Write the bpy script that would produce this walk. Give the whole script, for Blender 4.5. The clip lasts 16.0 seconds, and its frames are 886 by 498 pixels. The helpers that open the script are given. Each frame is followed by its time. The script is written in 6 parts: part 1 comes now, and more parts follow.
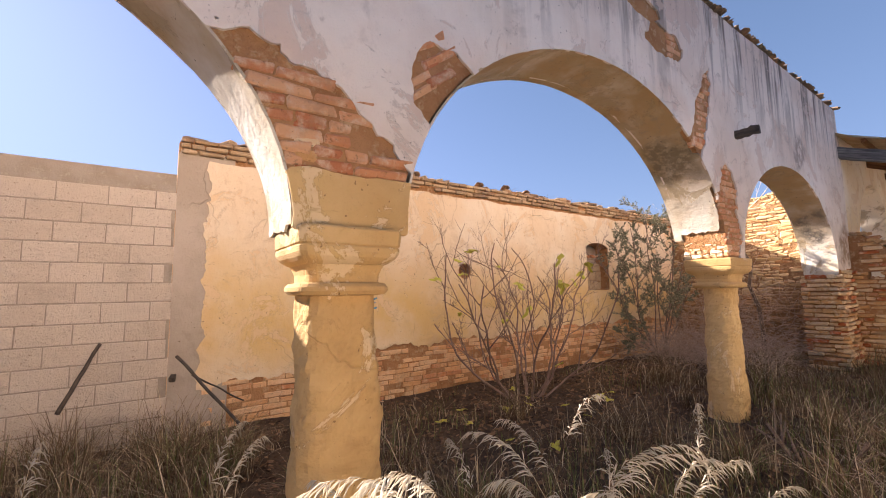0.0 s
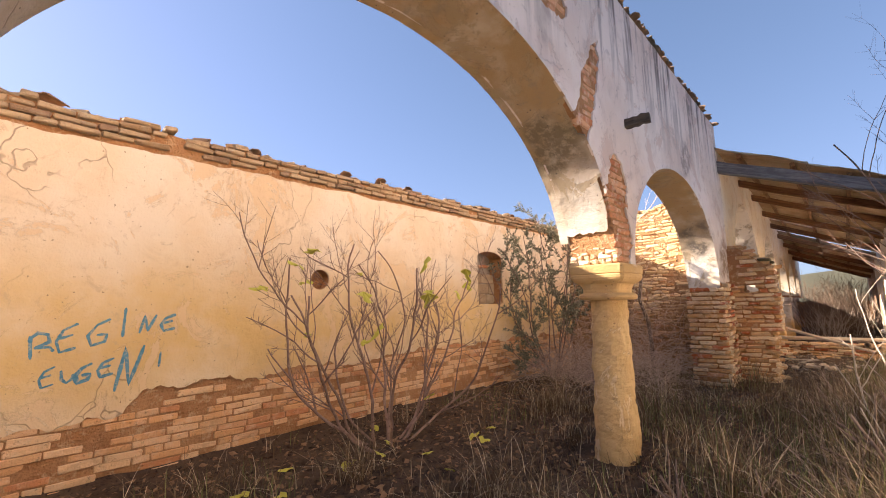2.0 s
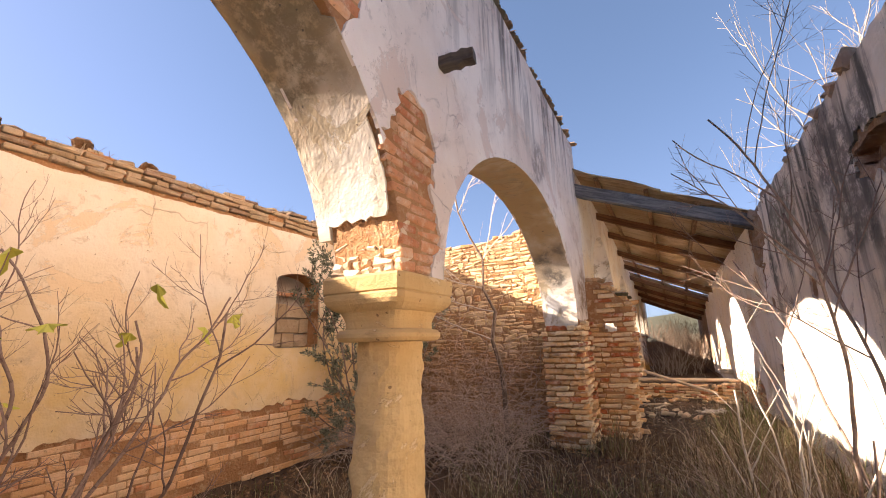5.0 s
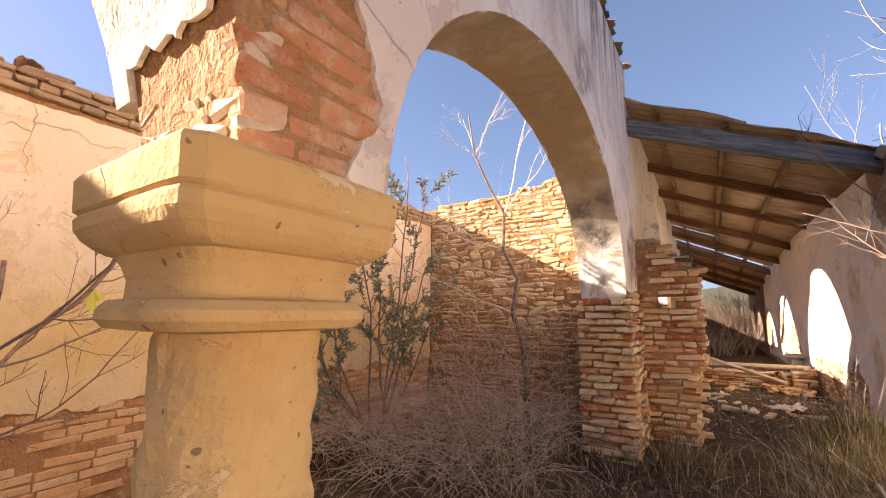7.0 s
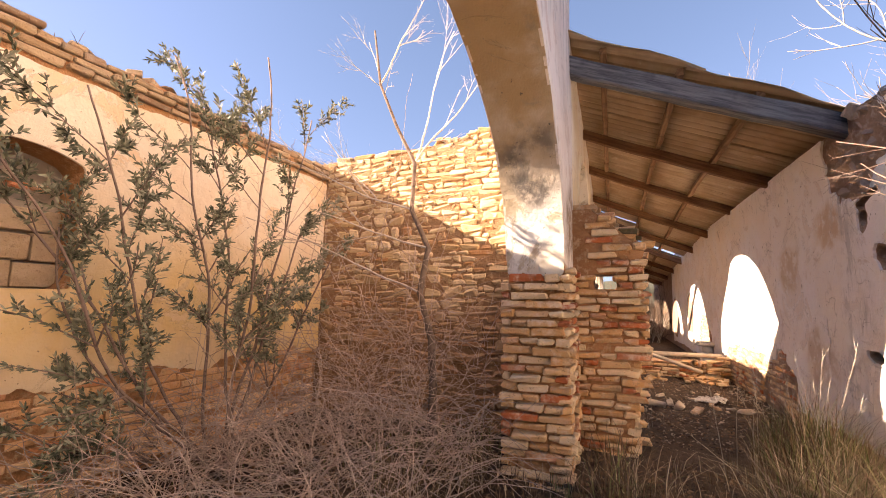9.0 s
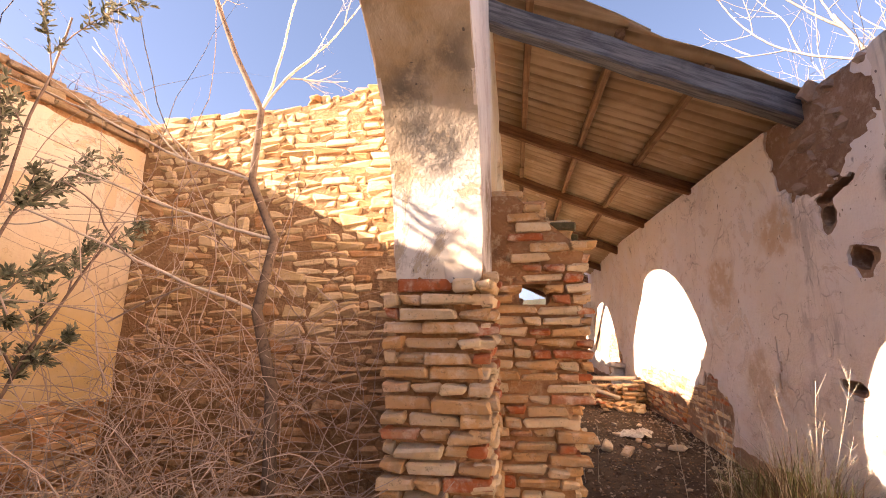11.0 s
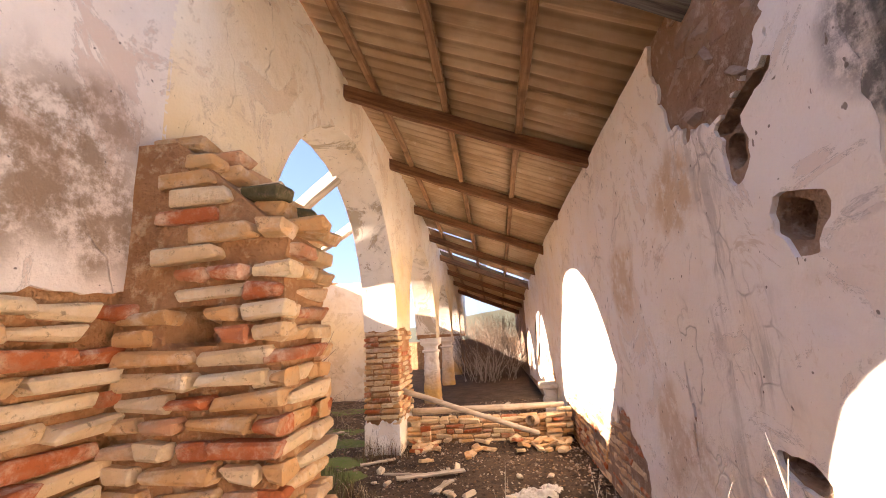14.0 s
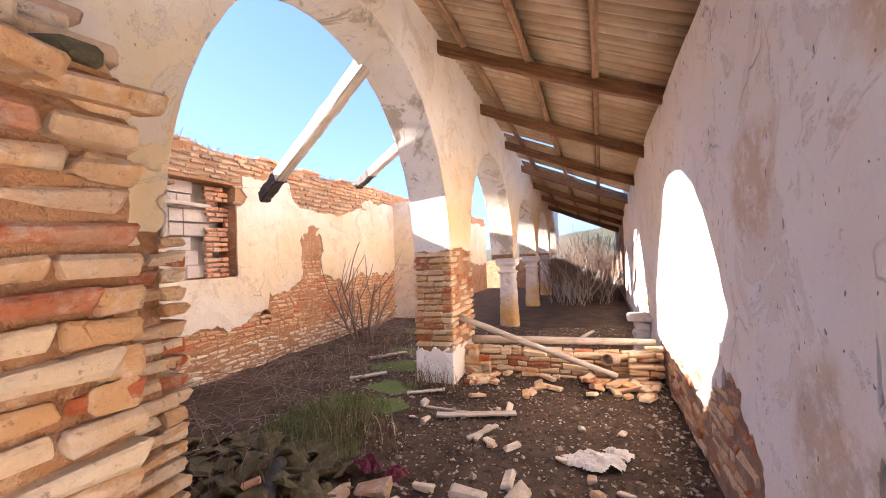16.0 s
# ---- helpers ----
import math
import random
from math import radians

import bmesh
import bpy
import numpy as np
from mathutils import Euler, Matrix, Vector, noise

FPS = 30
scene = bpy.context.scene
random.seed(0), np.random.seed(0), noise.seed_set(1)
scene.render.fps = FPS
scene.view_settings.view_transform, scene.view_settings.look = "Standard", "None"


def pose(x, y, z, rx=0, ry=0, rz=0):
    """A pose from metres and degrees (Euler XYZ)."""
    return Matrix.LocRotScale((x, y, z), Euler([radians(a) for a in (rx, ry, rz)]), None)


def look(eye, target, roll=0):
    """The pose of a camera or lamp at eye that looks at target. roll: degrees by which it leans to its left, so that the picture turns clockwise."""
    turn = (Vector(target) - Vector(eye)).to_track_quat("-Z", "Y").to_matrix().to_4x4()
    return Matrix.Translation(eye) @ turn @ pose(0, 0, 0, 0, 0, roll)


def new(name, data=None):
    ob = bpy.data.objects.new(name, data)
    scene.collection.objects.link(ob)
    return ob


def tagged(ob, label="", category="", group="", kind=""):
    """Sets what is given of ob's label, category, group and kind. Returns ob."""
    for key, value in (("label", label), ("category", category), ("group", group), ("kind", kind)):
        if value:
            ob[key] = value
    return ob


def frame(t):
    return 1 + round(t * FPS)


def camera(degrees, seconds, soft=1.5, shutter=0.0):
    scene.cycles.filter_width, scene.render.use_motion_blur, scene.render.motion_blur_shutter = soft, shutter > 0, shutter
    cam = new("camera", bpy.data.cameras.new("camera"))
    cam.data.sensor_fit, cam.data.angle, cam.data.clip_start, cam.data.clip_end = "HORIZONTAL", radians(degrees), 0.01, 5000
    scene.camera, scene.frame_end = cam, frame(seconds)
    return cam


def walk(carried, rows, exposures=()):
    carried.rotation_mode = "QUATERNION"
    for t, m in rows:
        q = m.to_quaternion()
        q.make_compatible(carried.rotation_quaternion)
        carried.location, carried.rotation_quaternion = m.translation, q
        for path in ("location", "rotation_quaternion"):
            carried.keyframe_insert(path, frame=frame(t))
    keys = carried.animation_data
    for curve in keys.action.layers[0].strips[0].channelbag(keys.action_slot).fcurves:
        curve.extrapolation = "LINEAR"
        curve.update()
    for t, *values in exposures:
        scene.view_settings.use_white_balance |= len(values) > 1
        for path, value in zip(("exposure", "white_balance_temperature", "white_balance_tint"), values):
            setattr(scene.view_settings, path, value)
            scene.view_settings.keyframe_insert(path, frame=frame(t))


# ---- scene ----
cam = camera(94.9, 16.0, 1.0)
PATH = [
    (0, (0.794, 0.505, 1.495), (-0.847, 1.631, 1.696), -0.8),
    (0.5, (0.62, 0.81, 1.48), (-0.93, 2.055, 1.699), -1.0),
    (1, (0.547, 1.212, 1.492), (-0.957, 2.507, 1.744), -0.6),
    (1.5, (0.486, 1.579, 1.502), (-0.968, 2.927, 1.768), -0.4),
    (2, (0.307, 1.913, 1.456), (-1.074, 3.334, 1.726), -0.9),
    (2.5, (0.209, 2.247, 1.395), (-1.096, 3.74, 1.656), -2.3),
    (3, (0.116, 2.636, 1.407), (-1.111, 4.195, 1.66), -3.8),
    (3.5, (-0.048, 2.976, 1.441), (-1.128, 4.613, 1.833), -3.1),
    (4, (-0.013, 3.29, 1.367), (-0.972, 4.977, 1.851), -1.4),
    (4.2, (0.043, 3.467, 1.375), (-0.88, 5.173, 1.863), -2.4),
    (6.3, (-0.222, 5.044, 1.581), (-1.224, 6.74, 1.926), 1.6),
    (6.5, (-0.267, 5.152, 1.582), (-1.289, 6.84, 1.905), 1.4),
    (7, (-0.448, 5.482, 1.518), (-1.522, 7.142, 1.822), 0.4),
    (7.5, (-0.587, 5.848, 1.511), (-1.637, 7.526, 1.797), -0.4),
    (8, (-0.694, 6.265, 1.514), (-1.657, 8.0, 1.765), -0.9),
    (8.5, (-0.822, 6.555, 1.448), (-1.659, 8.357, 1.678), -0.6),
    (8.7, (-0.823, 6.654, 1.438), (-1.631, 8.468, 1.674), 0.2),
    (10.8, (-1.08, 8.067, 1.455), (-1.444, 10.005, 1.791), 1.2),
    (11, (-1.034, 8.201, 1.446), (-1.375, 10.14, 1.8), 0.6),
    (11.5, (-0.818, 8.503, 1.493), (-1.149, 10.435, 1.887), -0.4),
    (12, (-0.641, 8.774, 1.498), (-0.998, 10.695, 1.922), -1.2),
    (12.5, (-0.422, 9.064, 1.532), (-0.774, 10.983, 1.971), -1.9),
    (13, (-0.113, 9.317, 1.542), (-0.41, 11.247, 1.975), -2.0),
    (13.5, (0.094, 9.519, 1.503), (-0.102, 11.463, 1.931), -2.3),
    (14, (0.226, 9.869, 1.572), (0.004, 11.813, 1.987), -3.2),
    (14.5, (0.421, 10.165, 1.533), (0.088, 12.112, 1.849), -2.0),
    (15, (0.59, 10.375, 1.576), (0.089, 12.303, 1.754), -0.8),
    (15.5, (0.601, 10.688, 1.551), (-0.006, 12.591, 1.64), -1.1),
    (16, (0.588, 10.963, 1.611), (-0.13, 12.829, 1.648), -2.1),
]
walk(cam, [(t, look(eye, target, roll)) for t, eye, target, roll in PATH], [(0, 1.84, 6750, 20), (1.5, 1.98, 6900, 20), (4, 2.1, 7000, 20), (6.4, 2.02, 7000, 22), (7.2, 2.1, 7300, 24), (8, 2.33, 7500, 25), (8.5, 2.34, 7500, 25), (11, 2.5, 7900, 30), (13, 2.74, 7900, 26), (15, 2.97, 6050, 21), (16, 2.9, 5850, 22)])

# ---- world, sun, exposure ----
SUN_DIR = Vector((1.0, 0.46, -0.49)).normalized()
world = bpy.data.worlds.new("sky")
scene.world = world
world.use_nodes = True
wn, wl = world.node_tree.nodes, world.node_tree.links
sky = wn.new("ShaderNodeTexSky")
sky.sky_type = "NISHITA"
sky.sun_disc = False
sky.sun_elevation = math.asin(-SUN_DIR.z)
sky.sun_rotation = math.atan2(-SUN_DIR.x, -SUN_DIR.y)
sky.air_density, sky.dust_density, sky.ozone_density = 1.0, 0.6, 1.5
wn["Background"].inputs["Strength"].default_value = 0.081
haze = wn.new("ShaderNodeVectorMath")        # a bright haze softens the sky towards the sun
haze.operation = "MULTIPLY_ADD"
haze.inputs[1].default_value = (0.40, 0.27, 0.12)
haze.inputs[2].default_value = (1.14, 1.0, 1.0)
veil = wn.new("ShaderNodeVectorMath")
veil.operation = "DIVIDE"
wl.new(sky.outputs[0], haze.inputs[0])
wl.new(sky.outputs[0], veil.inputs[0])
wl.new(haze.outputs[0], veil.inputs[1])
wl.new(veil.outputs[0], wn["Background"].inputs["Color"])
sun = new("sun", bpy.data.lights.new("sun", "SUN"))
sun.data.energy, sun.data.angle, sun.data.color = 4.9, radians(0.55), (1.0, 0.90, 0.76)
sun.matrix_world = look((-20, -9, 12), Vector((-20, -9, 12)) + SUN_DIR)


# ---- materials ----
class Nodes:
    """A short way to write a node material."""

    def __init__(self, name, rough=0.9, metal=0.0):
        self.m = bpy.data.materials.new(name)
        self.m.use_nodes = True
        self.t = self.m.node_tree
        self.b = self.t.nodes["Principled BSDF"]
        self.b.inputs["Roughness"].default_value = rough
        self.b.inputs["Metallic"].default_value = metal
        self.b.inputs["Specular IOR Level"].default_value = 0.25
        self.pos = self.t.nodes.new("ShaderNodeNewGeometry").outputs["Position"]

    def put(self, socket, value):
        if isinstance(value, bpy.types.NodeSocket):
            self.t.links.new(value, socket)
        elif isinstance(value, tuple) and len(value) == 3 and socket.type == "RGBA":
            socket.default_value = (*value, 1)
        else:
            socket.default_value = value

    def stretch(self, sx, sy, sz, coord=None):
        n = self.t.nodes.new("ShaderNodeVectorMath")
        n.operation = "MULTIPLY"
        self.put(n.inputs[0], coord or self.pos)
        n.inputs[1].default_value = (sx, sy, sz)
        return n.outputs[0]

    def noise(self, scale, detail=4.0, rough=0.6, coord=None, warp=0.0):
        n = self.t.nodes.new("ShaderNodeTexNoise")
        self.put(n.inputs["Vector"], coord or self.pos)
        n.inputs["Scale"].default_value, n.inputs["Detail"].default_value = scale, detail
        n.inputs["Roughness"].default_value, n.inputs["Distortion"].default_value = rough, warp
        return n.outputs["Fac"]

    def cracks(self, scale, coord=None):
        n = self.t.nodes.new("ShaderNodeTexVoronoi")
        n.feature = "DISTANCE_TO_EDGE"
        self.put(n.inputs["Vector"], coord or self.pos)
        n.inputs["Scale"].default_value = scale
        return n.outputs["Distance"]

    def warped(self, scale, amount):
        n = self.t.nodes.new("ShaderNodeTexNoise")
        self.put(n.inputs["Vector"], self.pos)
        n.inputs["Scale"].default_value = scale
        v = self.t.nodes.new("ShaderNodeVectorMath")
        v.operation = "MULTIPLY_ADD"
        self.put(v.inputs[0], n.outputs["Color"])
        v.inputs[1].default_value = (amount,) * 3
        self.put(v.inputs[2], self.pos)
        return v.outputs[0]

    def ramp(self, value, lo, hi, a=0.0, b=1.0):
        n = self.t.nodes.new("ShaderNodeMapRange")
        n.interpolation_type = "SMOOTHSTEP"
        for s, v in zip(n.inputs, (value, lo, hi, a, b)):
            self.put(s, v)
        return n.outputs[0]

    def axis(self, which):
        n = self.t.nodes.new("ShaderNodeSeparateXYZ")
        self.put(n.inputs[0], self.pos)
        return n.outputs[which]

    def calc(self, op, a, b=0.0):
        n = self.t.nodes.new("ShaderNodeMath")
        n.operation = op
        self.put(n.inputs[0], a)
        self.put(n.inputs[1], b)
        return n.outputs[0]

    def mix(self, fac, a, b):
        n = self.t.nodes.new("ShaderNodeMix")
        n.data_type = "RGBA"
        self.put(n.inputs[0], fac)
        self.put(n.inputs[6], a)
        self.put(n.inputs[7], b)
        return n.outputs[2]

    def random(self):
        return self.t.nodes.new("ShaderNodeObjectInfo").outputs["Random"]

    def island(self):
        return self.t.nodes.new("ShaderNodeNewGeometry").outputs["Random Per Island"]

    def done(self, colour, height=None, strength=0.4, depth=0.01, rough=None):
        self.put(self.b.inputs["Base Color"], colour)
        if rough is not None:
            self.put(self.b.inputs["Roughness"], rough)
        if height is not None:
            n = self.t.nodes.new("ShaderNodeBump")
            n.inputs["Strength"].default_value, n.inputs["Distance"].default_value = strength, depth
            self.put(n.inputs["Height"], height)
            self.put(self.b.inputs["Normal"], n.outputs[0])
        return self.m


def plaster(name, base, tint, stain, dirt, crack=0.35, ochre=None, band=None, drips=0.0, grime=0.5, eaves=(3.7, 5.6), flake=None, blots=(), zone=None):
    """Old limewash: two tints, stains, hair cracks, an ochre wash at some height and dark drips under the top."""
    k = Nodes(name, 0.92)
    c = k.mix(k.ramp(k.noise(0.9, 5), 0.38, 0.62), base, tint)
    if ochre:
        lo, mid, hi = band
        z = k.calc("ADD", k.axis(2), k.calc("MULTIPLY", k.calc("SUBTRACT", k.noise(0.8, 5, 0.6), 0.5), 1.6))
        up = k.ramp(z, lo, mid)
        down = k.ramp(z, mid, hi, 1.0, 0.0)
        c = k.mix(k.calc("MULTIPLY", k.calc("MULTIPLY", up, down), k.ramp(k.noise(2.3, 5), 0.2, 0.6, 0.45, 1.0)), c, ochre)
    c = k.mix(k.calc("MULTIPLY", k.ramp(k.noise(2.6, 7, 0.68, warp=0.6), 0.54, 0.72), grime), c, stain)
    if drips:
        d = k.noise(1.0, 5, 0.65, k.stretch(4.5, 4.5, 0.35))
        top = k.ramp(k.calc("ADD", k.axis(2), k.calc("MULTIPLY", k.noise(1.1, 4), 1.2)), *eaves)
        c = k.mix(k.calc("MULTIPLY", k.calc("MULTIPLY", k.ramp(d, 0.47, 0.62), top), drips), c, dirt)
    step = None
    if flake:
        n = k.noise(1.5, 9, 0.72, warp=1.2)
        step = k.ramp(n, 0.565, 0.58)
        c = k.mix(k.calc("MULTIPLY", step, 0.75), c, flake)
        c = k.mix(k.calc("MULTIPLY", k.ramp(k.calc("ABSOLUTE", k.calc("SUBTRACT", n, 0.563)), 0.0, 0.006, 1.0, 0.0), 0.5), c, dirt)
        c = k.mix(k.ramp(k.noise(4.2, 8, 0.75, warp=0.8), 0.58, 0.66, 0.0, 0.55), c, stain)
    for x, y, z, r, colour in blots:
        d = k.t.nodes.new("ShaderNodeVectorMath")
        d.operation = "DISTANCE"
        k.put(d.inputs[0], k.warped(2.6, r * 1.4))
        d.inputs[1].default_value = (x + r * 0.7, y + r * 0.7, z + r * 0.7)
        c = k.mix(k.calc("MULTIPLY", k.ramp(d.outputs["Value"], r * 0.55, r, 1.0, 0.0), k.ramp(k.noise(9, 7, 0.75), 0.36, 0.56, 0.1, 0.85)), c, colour)
    crazed = None
    if zone:                      # a stretch of wall with grey runs and crazing
        y = k.calc("ADD", k.axis(1), k.calc("MULTIPLY", k.calc("SUBTRACT", k.noise(1.3, 5), 0.5), 1.2))
        where = k.calc("MULTIPLY", k.ramp(y, zone[0], zone[0] + 0.25), k.ramp(y, zone[1] - 0.2, zone[1], 1.0, 0.0))
        runs = k.ramp(k.noise(1.0, 7, 0.72, k.stretch(9, 9, 1.6)), 0.46, 0.6, 0.0, 0.8)
        c = k.mix(k.calc("MULTIPLY", where, runs), c, (0.62, 0.57, 0.51))
        w2 = k.stretch(1, 1, 0.6, k.warped(6.0, 0.12))
        crazed = k.calc("MULTIPLY", k.calc("MULTIPLY", where, k.ramp(k.cracks(7.5, w2), 0.0, 0.05, 1.0, 0.0)), k.ramp(k.noise(2.4, 3), 0.42, 0.54))
        c = k.mix(k.calc("MULTIPLY", crazed, 0.45), c, (0.36, 0.31, 0.27))
        pit = k.ramp(k.noise(1.0, 2, 0.5, k.stretch(26, 26, 11)), 0.72, 0.74)
        c = k.mix(k.calc("MULTIPLY", pit, 0.8), c, (0.2, 0.15, 0.11))
    speck = k.ramp(k.noise(38, 3, 0.7), 0.66, 0.74, 0.0, 0.5)
    c = k.mix(speck, c, stain)
    c = k.mix(k.ramp(k.noise(30, 1, 0.5), 0.75, 0.78, 0.0, 0.8), c, dirt)
    w = k.stretch(1, 1, 0.5, k.warped(4.5, 0.2))
    line = k.ramp(k.cracks(1.6, w), 0.0, 0.008, 1.0, 0.0)
    line = k.calc("MULTIPLY", line, k.ramp(k.noise(0.9, 2), 0.5, 0.62))
    c = k.mix(k.calc("MULTIPLY", line, crack), c, dirt)
    h = k.calc("ADD", k.calc("MULTIPLY", k.noise(7, 6, 0.62), 0.8), k.calc("MULTIPLY", k.noise(60, 3), 0.2))
    h = k.calc("SUBTRACT", h, k.calc("MULTIPLY", line, 0.5))
    if crazed is not None:
        h = k.calc("SUBTRACT", h, k.calc("MULTIPLY", crazed, 0.3))
    if step is not None:
        h = k.calc("SUBTRACT", h, k.calc("MULTIPLY", step, 0.12))
    return k.done(c, h, 0.6, 0.035)


def masonry(name, a, b, c3, rough=0.93, by="object", dust=(0.55, 0.42, 0.3), dusty=0.45, low=None):
    """Fired clay or stone: every piece has a tone of its own, with lime dust and pits."""
    k = Nodes(name, rough)
    r = k.random() if by == "object" else k.island()
    c = k.mix(k.ramp(r, 0.15, 0.6), a, b)
    c = k.mix(k.ramp(r, 0.72, 0.9), c, c3)
    if low:
        z = k.calc("ADD", k.axis(2), k.calc("MULTIPLY", k.noise(1.2, 4), 1.8))
        c = k.mix(k.ramp(z, 1.6, 2.9, 0.8, 0.0), c, low)
    c = k.mix(k.ramp(k.noise(9, 6, 0.7), 0.45, 0.7, 0.0, dusty), c, dust)
    c = k.mix(k.ramp(k.noise(3.1, 6, 0.7), 0.5, 0.66, 0.0, dusty * 0.8), c, tuple(v * 0.62 for v in b))
    c = k.mix(k.ramp(k.noise(30, 5, 0.75), 0.56, 0.7, 0.0, 0.6), c, (0.17, 0.09, 0.045))
    h = k.calc("ADD", k.noise(16, 7, 0.75), k.calc("MULTIPLY", k.noise(70, 3), 0.35))
    return k.done(c, h, 0.9, 0.022)


def rough_stuff(name, a, b, c3, s1, s2, rough=0.95, bump=0.6, depth=0.02):
    k = Nodes(name, rough)
    c = k.mix(k.ramp(k.noise(s1, 6, 0.65), 0.35, 0.65), a, b)
    c = k.mix(k.ramp(k.noise(s2, 5, 0.7), 0.5, 0.68), c, c3)
    h = k.calc("ADD", k.noise(s1 * 3, 6, 0.7), k.calc("MULTIPLY", k.noise(s2 * 4, 3), 0.4))
    return k.done(c, h, bump, depth)


def timber(name, a, b, along, rough=0.8):
    k = Nodes(name, rough)
    s = [28.0, 28.0, 28.0]
    s[along] = 1.6
    own = k.t.nodes.new("ShaderNodeTexCoord").outputs["Object"]
    g = k.noise(1.0, 6, 0.7, k.stretch(*s, own))
    c = k.mix(k.ramp(g, 0.35, 0.65), a, b)
    c = k.mix(k.ramp(k.noise(3, 5), 0.5, 0.7, 0.0, 0.5), c, tuple(v * 0.45 for v in a))
    return k.done(c, g, 0.5, 0.008)


def leafy(name, a, b, rough=0.6):
    k = Nodes(name, rough)
    return k.done(k.mix(k.island(), a, b))


F_X = -1.2
M_FRONT = plaster("limewash_pinkish_white", (0.83, 0.75, 0.68), (0.74, 0.63, 0.55), (0.45, 0.38, 0.34), (0.11, 0.09, 0.08), 0.3, None, None, 0.9, 0.5, (3.7, 5.6), (0.66, 0.52, 0.44), ((F_X, 11.0, 2.2, 0.5, (0.26, 0.17, 0.10)), (F_X, 8.9, 3.6, 0.35, (0.3, 0.25, 0.22))))
M_SOFFIT = plaster("limewash_grey_soffit", (0.76, 0.73, 0.68), (0.56, 0.47, 0.34), (0.33, 0.28, 0.21), (0.10, 0.09, 0.08), 0.3, (0.44, 0.31, 0.17), (2.3, 2.95, 9.0), 0.0, 0.8, (3.7, 5.6), (0.42, 0.33, 0.21), ((F_X - 0.25, 10.25, 2.85, 0.4, (0.09, 0.085, 0.08)), (F_X - 0.2, 10.35, 2.45, 0.25, (0.13, 0.12, 0.11)), (F_X - 0.3, 5.3, 2.9, 0.4, (0.2, 0.16, 0.1))))
M_SOFFIT_PALE = plaster("limewash_cream_soffit", (0.82, 0.76, 0.66), (0.72, 0.62, 0.48), (0.33, 0.28, 0.21), (0.10, 0.09, 0.08), 0.3, None, None, 0.0, 0.8, (3.7, 5.6), (0.42, 0.33, 0.21), ((F_X - 0.25, 10.25, 2.85, 0.4, (0.09, 0.085, 0.08)), (F_X - 0.2, 10.35, 2.45, 0.25, (0.13, 0.12, 0.11)), (F_X - 0.3, 5.3, 2.9, 0.4, (0.2, 0.16, 0.1))))
M_BACK = plaster("limewash_cream_and_ochre", (0.81, 0.70, 0.55), (0.78, 0.63, 0.45), (0.58, 0.43, 0.27), (0.30, 0.2, 0.12), 0.5, (0.72, 0.50, 0.22), (0.2, 1.15, 2.3), 0.0, 0.45, (3.7, 5.6), (0.76, 0.56, 0.34))
M_RIGHT = plaster("limewash_gallery", (0.94, 0.90, 0.86), (0.93, 0.85, 0.75), (0.66, 0.54, 0.42), (0.16, 0.13, 0.10), 0.45, None, None, 0.0, 0.22, (3.7, 5.6), (0.86, 0.77, 0.68), ((1.26, 10.9, 2.35, 0.26, (0.2, 0.19, 0.18)), (1.26, 10.6, 1.4, 0.5, (0.66, 0.63, 0.61)), (1.26, 12.6, 0.9, 0.4, (0.66, 0.52, 0.38)), (1.26, 13.3, 1.9, 0.35, (0.70, 0.54, 0.36)), (1.26, 12.2, 2.3, 0.3, (0.68, 0.50, 0.32))), (11.63, 12.18))
M_RIGHT_OLD = plaster("limewash_mouldy", (0.86, 0.80, 0.72), (0.76, 0.67, 0.56), (0.44, 0.40, 0.36), (0.09, 0.085, 0.07), 0.6, None, None, 0.95, 0.8, (1.4, 3.5), (0.44, 0.37, 0.31), ((1.26, 11.0, 2.35, 0.4, (0.1, 0.1, 0.09)), (1.26, 10.0, 2.7, 0.7, (0.14, 0.14, 0.10)), (1.26, 8.0, 2.6, 0.8, (0.13, 0.12, 0.11)), (1.26, 6.2, 2.5, 0.8, (0.15, 0.14, 0.12))))
M_GALLERY = plaster("limewash_beige", (0.90, 0.83, 0.72), (0.87, 0.76, 0.60), (0.58, 0.45, 0.30), (0.25, 0.17, 0.1), 0.3, (0.82, 0.62, 0.32), (0.9, 2.1, 3.5), 0.0, 0.35, (3.7, 5.6), (0.78, 0.64, 0.48))
M_RENDER = plaster("cement_render", (0.50, 0.43, 0.36), (0.42, 0.35, 0.28), (0.33, 0.27, 0.2), (0.2, 0.15, 0.1), 0.2)
M_BRICK = masonry("fired_brick", (0.66, 0.37, 0.16), (0.80, 0.60, 0.37), (0.50, 0.14, 0.05), dust=(0.84, 0.71, 0.53), dusty=0.6)
M_BRICK_JOINED = masonry("fired_brick_joined", (0.619, 0.330, 0.159), (0.719, 0.448, 0.234), (0.595, 0.189, 0.074), by="island")
M_REDBRICK = masonry("red_brick_scraped", (0.66, 0.31, 0.16), (0.74, 0.42, 0.24), (0.56, 0.21, 0.10), dust=(0.76, 0.60, 0.45), dusty=0.8)
M_FOOT = masonry("earth_smeared_brick", (0.76, 0.42, 0.20), (0.83, 0.55, 0.31), (0.64, 0.28, 0.13), dust=(0.80, 0.60, 0.40), dusty=0.6)
M_FOOT_JOINED = masonry("earth_smeared_brick_joined", (0.76, 0.42, 0.20), (0.83, 0.55, 0.31), (0.64, 0.28, 0.13), by="island", dust=(0.80, 0.60, 0.40), dusty=0.6)
